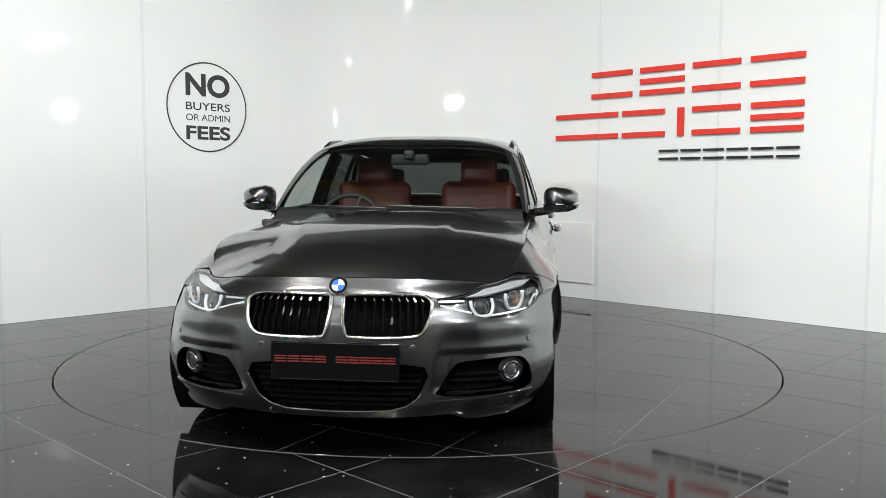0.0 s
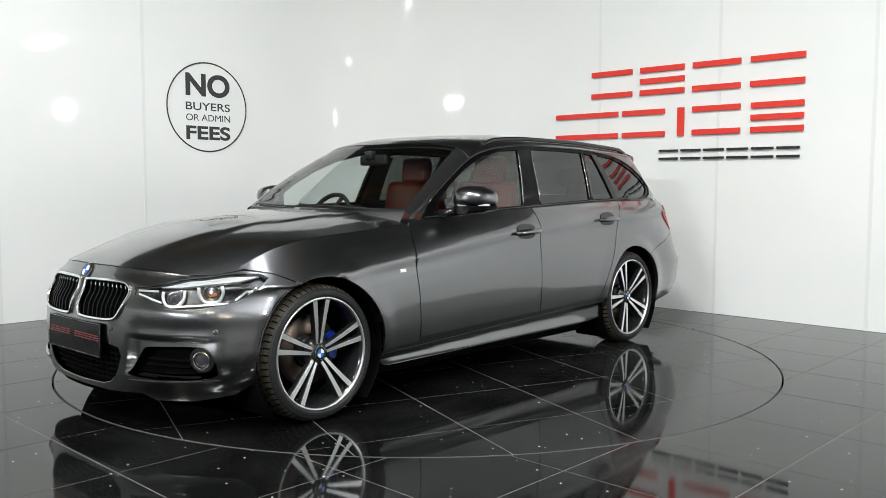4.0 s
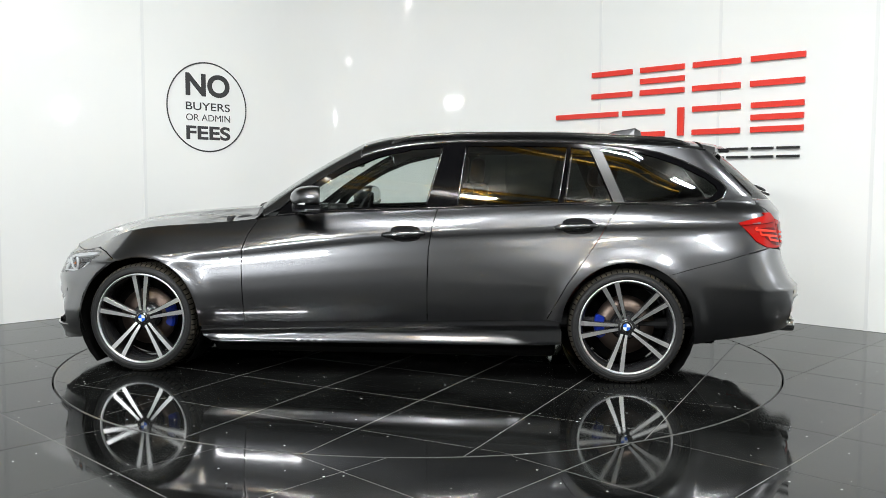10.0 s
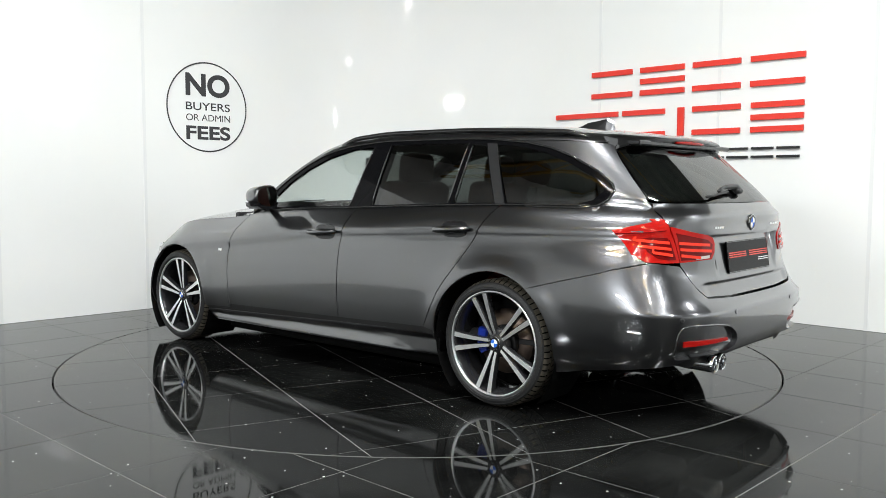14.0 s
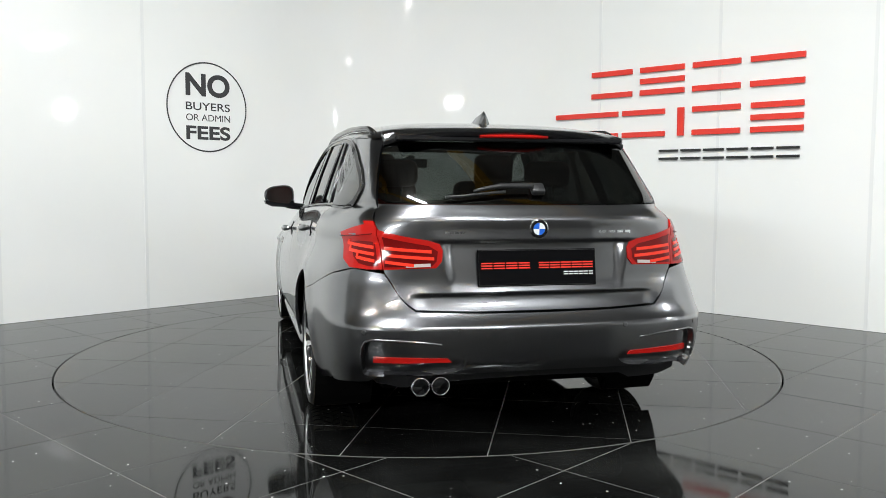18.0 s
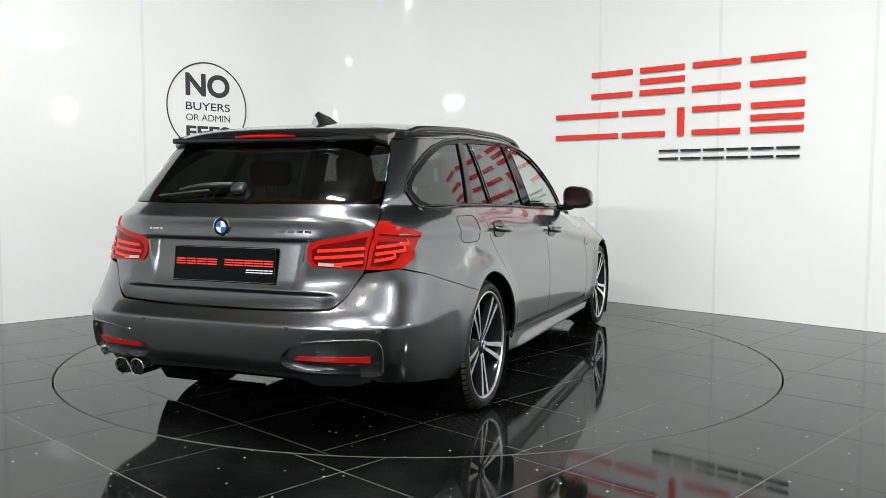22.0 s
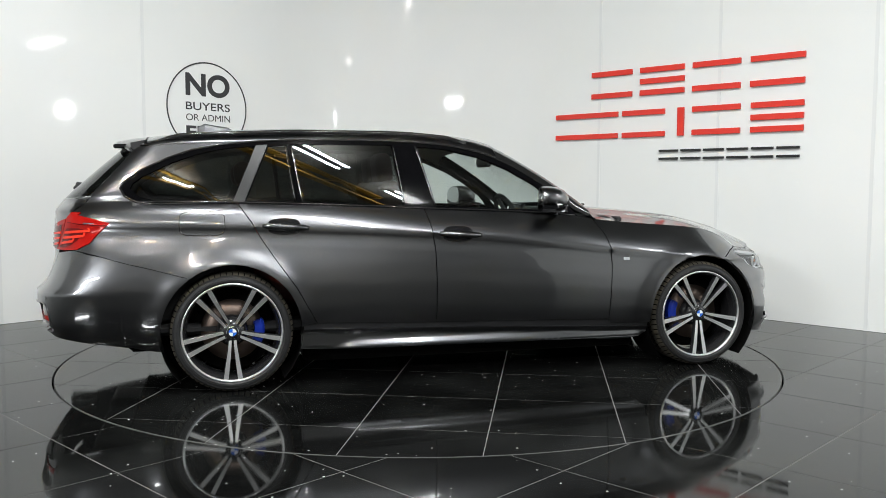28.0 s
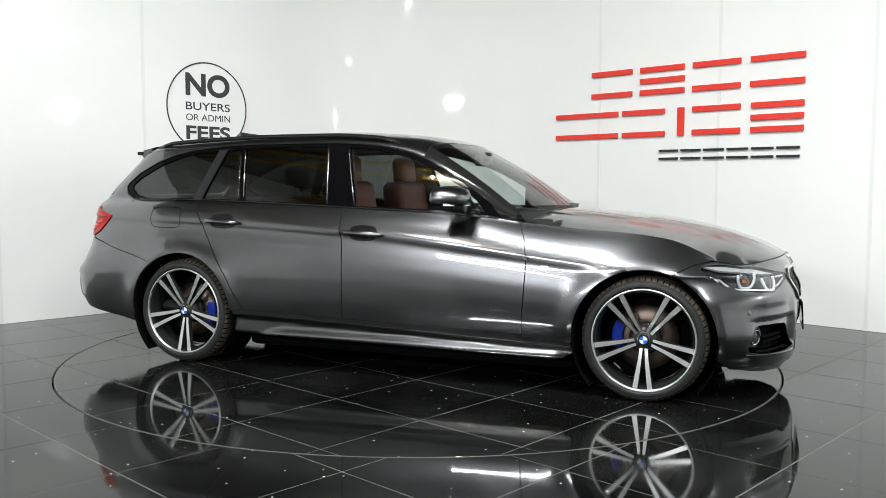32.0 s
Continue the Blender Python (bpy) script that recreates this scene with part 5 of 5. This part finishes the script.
part("fuel_flap", sweep_outline(side_at, soften(fuel, 2), 1.0, 0.0, 0.0022, True, 6), M_GLOSSBLACK, car, "outline of the fuel flap")

# roof aerial, spoiler, rear details
bm = bmesh.new()
fin = [(-1.33, 0.0, 0.012), (-1.40, 0.036, 0.022), (-1.47, 0.05, 0.028), (-1.53, 0.066, 0.028), (-1.565, 0.05, 0.022), (-1.58, 0.0, 0.012)]
low, mid = [], []
for x, h, w in fin:
    z = ROOF_MID(x) - 0.004
    low.append((bm.verts.new((x, w, z)), bm.verts.new((x, -w, z))))
    mid.append((bm.verts.new((x - 0.004, w * 0.22, z + h * 0.85)), bm.verts.new((x - 0.004, -w * 0.22, z + h * 0.85)), bm.verts.new((x - 0.006, 0, z + h))))
for i in range(len(fin) - 1):
    for j in (0, 1):
        bm.faces.new((low[i][j], low[i + 1][j], mid[i + 1][j], mid[i][j]))
        bm.faces.new((mid[i][j], mid[i + 1][j], mid[i + 1][2], mid[i][2]))
bm.faces.new((low[-1][0], low[-1][1], mid[-1][1], mid[-1][2], mid[-1][0]))
bm.faces.new((low[0][0], low[0][1], mid[0][1], mid[0][2], mid[0][0]))
bmesh.ops.recalc_face_normals(bm, faces=bm.faces[:])
part("roof_aerial", bm, M_PAINT, car, "shark-fin roof aerial")
bm = bmesh.new()
rows = []
for i in range(25):
    k = -1 + i / 12
    y = 0.575 * k
    xe = -2.035 + 0.085 * k ** 4 + 0.02 * k * k
    zr = roof_at(-1.86, math.degrees(math.asin(min(1, (abs(y) / 0.66) ** 1.5))))[2]
    ze = 1.352 - 0.018 * k * k - 0.03 * k ** 6
    top = [(-1.84, y, zr + 0.003), (-1.92, y, zr * 0.5 + ze * 0.5 + 0.006), (xe + 0.012, y, ze + 0.003), (xe, y, ze - 0.004), (xe + 0.006, y, ze - 0.018), (xe + 0.05, y, ze - 0.032), (-1.90, y, ze - 0.038)]
    rows.append([bm.verts.new(p) for p in top])
for a, b in zip(rows, rows[1:]):
    for j in range(6):
        bm.faces.new((a[j], a[j + 1], b[j + 1], b[j]))
for r in (rows[0], rows[-1]):
    bm.faces.new(r)
bmesh.ops.recalc_face_normals(bm, faces=bm.faces[:])
sp = part("roof_spoiler", bm, M_PAINT, car, "grey roof spoiler over the rear window", True)
sp.data.set_sharp_from_angle(angle=radians(50))
part("spoiler_underside", box_bm(-2.012, -1.93, -0.53, 0.53, 1.302, 1.326, 0.006), M_GLOSSBLACK, car, "black underside of the spoiler")
part("brake_light", tube_bm([(-2.028 + 0.012 * (k / 5 - 1) ** 2, 0.16 * (k / 5 - 1), 1.327) for k in range(11)], 0.0085, 8), M_LENS, car, "high red brake light", True)
arm = part("rear_wiper", box_bm(-0.03, 0.03, -0.028, 0.028, 0.0, 0.03, 0.01, 2), M_PLASTIC, car, "black rear wiper", True)
on(arm, at(rear_at, -0.2, 1.082, SF, 0.0))
pts = [Vector(rear_at(u, v)) + surface_normal(rear_at, u, v, SF) * 0.03 for u, v in ((0, 1.085), (4, 1.083), (8, 1.072), (11, 1.062))]
part("wiper_arm", tube_bm(pts, lambda k: 0.013 - 0.006 * k, 8), M_PLASTIC, car, "", True)
pts = [Vector(rear_at(u, v)) + surface_normal(rear_at, u, v, SF) * 0.016 for u, v in ((3, 1.070), (9, 1.061), (15, 1.052), (21, 1.048))]
part("wiper_blade", tube_bm(pts, 0.007, 6), M_PLASTIC, car, "", True)
roundel(at(rear_at, 0.0, 0.930, SF, 0.002), 0.041)
for u0, u1, h, v in ((ry(0.395, 0.915), ry(0.31, 0.915), 0.010, 0.915), (ry(-0.27, 0.912), ry(-0.43, 0.912), 0.017, 0.912)):
    n = 4
    for k in range(n):
        a, b = u0 + (u1 - u0) * k / n, u0 + (u1 - u0) * (k + 0.75) / n
        part("model_badge", ribbon(rear_at, a, v, b, v, SF, 0.0, h, 0.003, 2), M_CHROME, car, "silver badge bar")
for m in (False, True):
    sgn = -1 if m else 1
    low_in = Y_AT([(0.64, 0.898), (0.46, 0.862), (0.425, 0.84), (0.43, 0.80), (0.45, 0.779), (0.634, 0.774)])
    part_mesh("inner_lens", panel_mesh("inner_lens", rear_at, low_in, M_LENSDARK, su=SF, lift=0.0075, flange=0, mirror=m), car, "dark red inner lens")
    low_out = Y_AT([(0.745, 0.868), (0.72, 0.878), (0.672, 0.876), (0.664, 0.866), (0.656, 0.778), (0.69, 0.776), (0.725, 0.785), (0.742, 0.812)])
    part_mesh("outer_lens", panel_mesh("outer_lens", rear_at, low_out, M_LENSDARK, su=SF, lift=0.0075, flange=0, mirror=m), car, "dark red outer lens")
    for z, y_in, y_out in ((0.848, 0.45, 0.752), (0.820, 0.44, 0.75), (0.793, 0.52, 0.73)):
        part("light_bar", ribbon(rear_at, ry(y_out, z + 0.016), z + 0.016, ry(0.668, z + 0.004), z + 0.004, SF, 0.0075, 0.013, 0.004, 10, m), M_LENSLIT, car)
        part("light_bar", ribbon(rear_at, ry(0.63, z + 0.002), z + 0.002, ry(y_in, z - 0.010), z - 0.010, SF, 0.0075, 0.013, 0.004, 6, m), M_LENSLIT, car)
        part("light_return", ribbon(rear_at, ry(y_out, z + 0.016), z + 0.016, ry(y_out - 0.006, z + 0.034), z + 0.034, SF, 0.0075, 0.010, 0.004, 4, m), M_LENSLIT, car)
    part("reversing_lamp", ribbon(rear_at, ry(0.55, 0.780), 0.780, ry(0.455, 0.785), 0.785, SF, 0.0078, 0.013, 0.002, 4, m), M_CLEARLENS, car, "white reversing lamp")
    part("light_ridge", ribbon(rear_at, 76, 0.893, ry(0.675, 0.906), 0.906, SF, 0.0065, 0.004, 0.003, 14, m), M_LENSDARK, car)
    refl = Y_AT([(0.70, 0.418), (0.70, 0.392), (0.55, 0.394), (0.385, 0.396), (0.40, 0.412), (0.55, 0.417)])
    part_mesh("rear_reflector", panel_mesh("rear_reflector", rear_at, refl, M_LENS, su=SF, lift=-0.018, flange=0.012, mirror=m), car, "slim red reflector")
    # thin bead added so that the recess rim shows a C-shaped highlight
    path = RD([(24, 0.474), (30, 0.485), (37, 0.491), (44.6, 0.493), (47.6, 0.484), (49.0, 0.462), (49.8, 0.43), (50.2, 0.39), (50.3, 0.352)])
    edge = [Vector(rear_at(u0 + (u1 - u0) * k / 4, v0 + (v1 - v0) * k / 4)) for (u0, v0), (u1, v1) in zip(path, path[1:]) for k in range(4)]
    part("recess_edge", tube_bm([(p.x, -p.y if m else p.y, p.z) for p in edge], 0.0045, 8), M_PAINT, car, "", True)
    for u, v in ((9, 0.53), (44, 0.52)):
        on(part("parking_sensor", ellipse_bm(0.011, 0.011, 0.0025, 20), M_PAINT, car, "", True), at(rear_at, u, v, SF, 0.0, m))
valance = mirrored([(0, 0.352), (34, 0.346), (38, 0.33), (42, 0.288), (30, 0.262), (15, 0.262), (11, 0.29), (0, 0.30)])
panel("rear_valance", rear_at, valance, M_PLASTIC, car, "black lower rear valance", su=SF, step=0.03, lift=-0.035, flange=0)
bm = bmesh.new()
rows = []
for i in range(29):
    u = -36 + 72 * i / 28
    n1 = surface_normal(rear_at, u, 0.35, SF)
    e = Vector(rear_at(u, 0.352))
    rows.append([bm.verts.new(p) for p in (e, e - n1 * 0.036 - Vector((0, 0, 0.004)))])
for a, b in zip(rows, rows[1:]):
    bm.faces.new((a[0], a[1], b[1], b[0]))
part("bumper_edge", bm, M_GLOSSBLACK, car)
for y in (0.428, 0.510):
    bm = lathe_bm([(0.036, 0.15), (0.0385, 0.02), (0.0385, 0.004), (0.036, 0.0), (0.0335, 0.004), (0.032, 0.03), (0.031, 0.11)], 32, "x")
    ob = part("exhaust_tip", bm, M_CHROME, car, "round chrome exhaust tip", True)
    ob.location = (-2.405, y, 0.302)
    bm = bmesh.new()
    bmesh.ops.create_circle(bm, cap_ends=True, segments=24, radius=0.031, matrix=pose(0.09, 0, 0, 0, 90, 0))
    part("exhaust_bore", bm, M_PLASTIC, ob)
part("exhaust_box", box_bm(-2.15, -1.9, 0.2, 0.66, 0.255, 0.34, 0.04, 3), M_PLASTIC, car, "", True)


# cabin: seats, dash, wheel
def seat(x, y, w, rear=False):
    base = part("seat", box_bm(-0.27, 0.27, -w / 2, w / 2, 0.0, 0.17, 0.06, 4), M_LEATHER, car, "red leather seat", True)
    base.location = (x, y, 0.42)
    back = part("backrest", box_bm(-0.075, 0.075, -w / 2 + 0.01, w / 2 - 0.01, 0.0, 0.64 if not rear else 0.53, 0.055, 4), M_LEATHER, base, "", True)
    on(back, pose(-0.25, 0, 0.08, 0, -10 if not rear else -12, 0))
    heads = [0.0] if not rear else [-0.42, 0.42]
    for hy in heads:
        hr = part("headrest", box_bm(-0.05, 0.05, -0.125, 0.125, 0.0, 0.19 if not rear else 0.14, 0.045, 4), M_LEATHER, base, "red leather headrest", True)
        on(hr, pose(-0.345 if not rear else -0.37, hy, 0.69 if not rear else 0.68, 0, -6, 0))
        for py in (-0.04, 0.04):
            part("headrest_post", tube_bm([(-0.335 if not rear else -0.36, hy + py, 0.60 if not rear else 0.52), (-0.345 if not rear else -0.375, hy + py, 0.74 if not rear else 0.72)], 0.006, 6), M_CHROME, base, "", True)
    return base


seat(-0.08, 0.37, 0.53)
seat(-0.15, -0.37, 0.53)
seat(-0.95, 0.0, 1.28, True)
part("dashboard", box_bm(0.50, 0.92, -0.70, 0.70, 0.62, 0.925, 0.07, 4), M_TRIM, car, "black dashboard", True)
part("instrument_hood", box_bm(0.45, 0.66, -0.54, -0.20, 0.90, 0.975, 0.035, 3), M_TRIM, car, "", True)
part("dash_screen", box_bm(0.49, 0.52, -0.13, 0.13, 0.90, 0.985, 0.01, 2), M_GLOSSBLACK, car, "central screen", True)
ring_pts = [(0.19 * math.cos(2 * math.pi * i / 28), 0.19 * math.sin(2 * math.pi * i / 28), 0) for i in range(28)]
sw = on(part("steering_wheel", tube_bm(ring_pts, 0.015, 8, True), M_TRIM, car, "black steering wheel", True), pose(0.33, -0.37, 0.87, 0, 66, 0))
part("wheel_boss", ellipse_bm(0.075, 0.065, 0.03, 24, 0.015), M_TRIM, sw, "", True)
for a in (20, 160, 270):
    part("wheel_spoke", tube_bm([(0.05 * math.cos(radians(a)), 0.05 * math.sin(radians(a)), 0.01), (0.185 * math.cos(radians(a)), 0.185 * math.sin(radians(a)), 0)], 0.014, 6), M_TRIM, sw)
part("cabin_floor", box_bm(-2.15, 0.9, -0.76, 0.76, 0.30, 0.36, 0.02), M_TRIM, car)
part("load_cover", box_bm(-2.15, -1.38, -0.62, 0.62, 0.93, 0.945, 0.004), M_TRIM, car, "black load cover")
part("bulkhead", box_bm(0.90, 0.93, -0.72, 0.72, 0.30, 0.92, 0.01), M_TRIM, car)
part("tunnel", box_bm(-0.5, 0.5, -0.13, 0.13, 0.34, 0.62, 0.04, 3), M_TRIM, car, "black centre console", True)
for m in (False, True):
    s = -1 if m else 1
    part("boot_side", box_bm(-2.1, -1.36, min(0.62 * s, 0.7 * s), max(0.62 * s, 0.7 * s), 0.36, 1.0, 0.02), M_TRIM, car)

# ---- wall signs ----
def wall_frame(direction, normal, u, flip):
    """x to the reader's right along the wall, y up, z out of the wall."""
    r = direction * (-1 if flip else 1)
    m = Matrix((r, Vector((0, 0, 1)), normal)).transposed().to_4x4()
    m.translation = CORNER + direction * u
    return m


sign = thing("wall_sign", "raised red and black trade sign bars on the white wall", "sign")
sign.matrix_world = wall_frame(DIR_R, NRM_R, 1.98, False)
TOP, LOW = (1.93, 2.18), (1.553, 1.80)
for (z0, z1), cells in ((TOP, ((0.386, 0.826, 2), (0.912, 1.353, 3), (1.433, 1.868, 2), (1.955, 2.403, 2))), (LOW, ((-0.03, 0.681, 2), (0.73, 1.169, 2), (1.297, 1.358, 2), (1.438, 1.875, 2), (1.967, 2.403, 3)))):
    for x0, x1, bars in cells:
        bar_cells(sign, [(x0, x1)], z0, z1, 0.02, M_RED, bars=bars, share=0.19, y0=0.004)
bar_cells(sign, [(1.121 + i * 0.2145, 1.121 + i * 0.2145 + 0.185) for i in range(6)], 1.343, 1.432, 0.02, M_BLACKSIGN, bars=2, y0=0.004)

sticker = thing("wall_sticker", "round black lettered sticker on the white wall", "sticker")
sticker.matrix_world = wall_frame(DIR_L, NRM_L, 4.58 - 1.853, True)
part("sticker_ring", tube_bm([(0.406 * math.cos(2 * math.pi * i / 96), 1.818 + 0.406 * math.sin(2 * math.pi * i / 96), 0.002) for i in range(96)], 0.0065, 6, True), M_VINYL, sticker, "thin black ring", True)


def lettering(text, x0, x1, z0, z1, parent, bold):
    cu = bpy.data.curves.new("lettering", "FONT")
    cu.body, cu.size, cu.extrude, cu.offset = text, 1.0, 0.004, bold
    tmp = new("lettering_tmp", cu)
    me = bpy.data.meshes.new_from_object(tmp.evaluated_get(bpy.context.evaluated_depsgraph_get()))
    bpy.data.objects.remove(tmp)
    co = np.array([v.co for v in me.vertices])
    lo, hi = co.min(0), co.max(0)
    for v in me.vertices:
        v.co = (x0 + (v.co.x - lo[0]) / (hi[0] - lo[0]) * (x1 - x0), z0 + (v.co.y - lo[1]) / (hi[1] - lo[1]) * (z1 - z0), 0.001 + (v.co.z - lo[2]) * 0.12)
    me.materials.clear()
    me.materials.append(M_VINYL)
    return part_mesh("lettering", me, parent, "black words " + text)


for text, z0, z1, bold in (("NO", 1.913, 2.123, 0.035), ("BUYERS", 1.787, 1.859, 0.008), ("OR ADMIN", 1.690, 1.751, 0.0), ("FEES", 1.518, 1.645, 0.03)):
    lettering(text, -0.222, 0.232, z0, z1, sticker, bold)

hatch = thing("wall_hatch", "flush white service hatch low on the wall", "hatch")
hatch.matrix_world = wall_frame(DIR_R, NRM_R, 0, False)
part("hatch_door", box_bm(1.80, 2.40, 0.156, 0.748, 0.002, 0.016, 0.002), M_WALL, hatch)


# ---- what moves: the platform and the car turn together ----
def heading(t):
    return -98.15 + -8.86 * t


def motions():
    rows_table, rows_car = [], []
    for i in range(33):
        a = heading(i)
        rows_table.append((float(i), pose(0, 0, 0, 0, 0, a)))
        rows_car.append((float(i), pose(0, 0, 0, 0, 0, a) @ pose(0.156, -0.014, 0)))
    walk(turntable, rows_table)
    walk(car, rows_car)


motions()
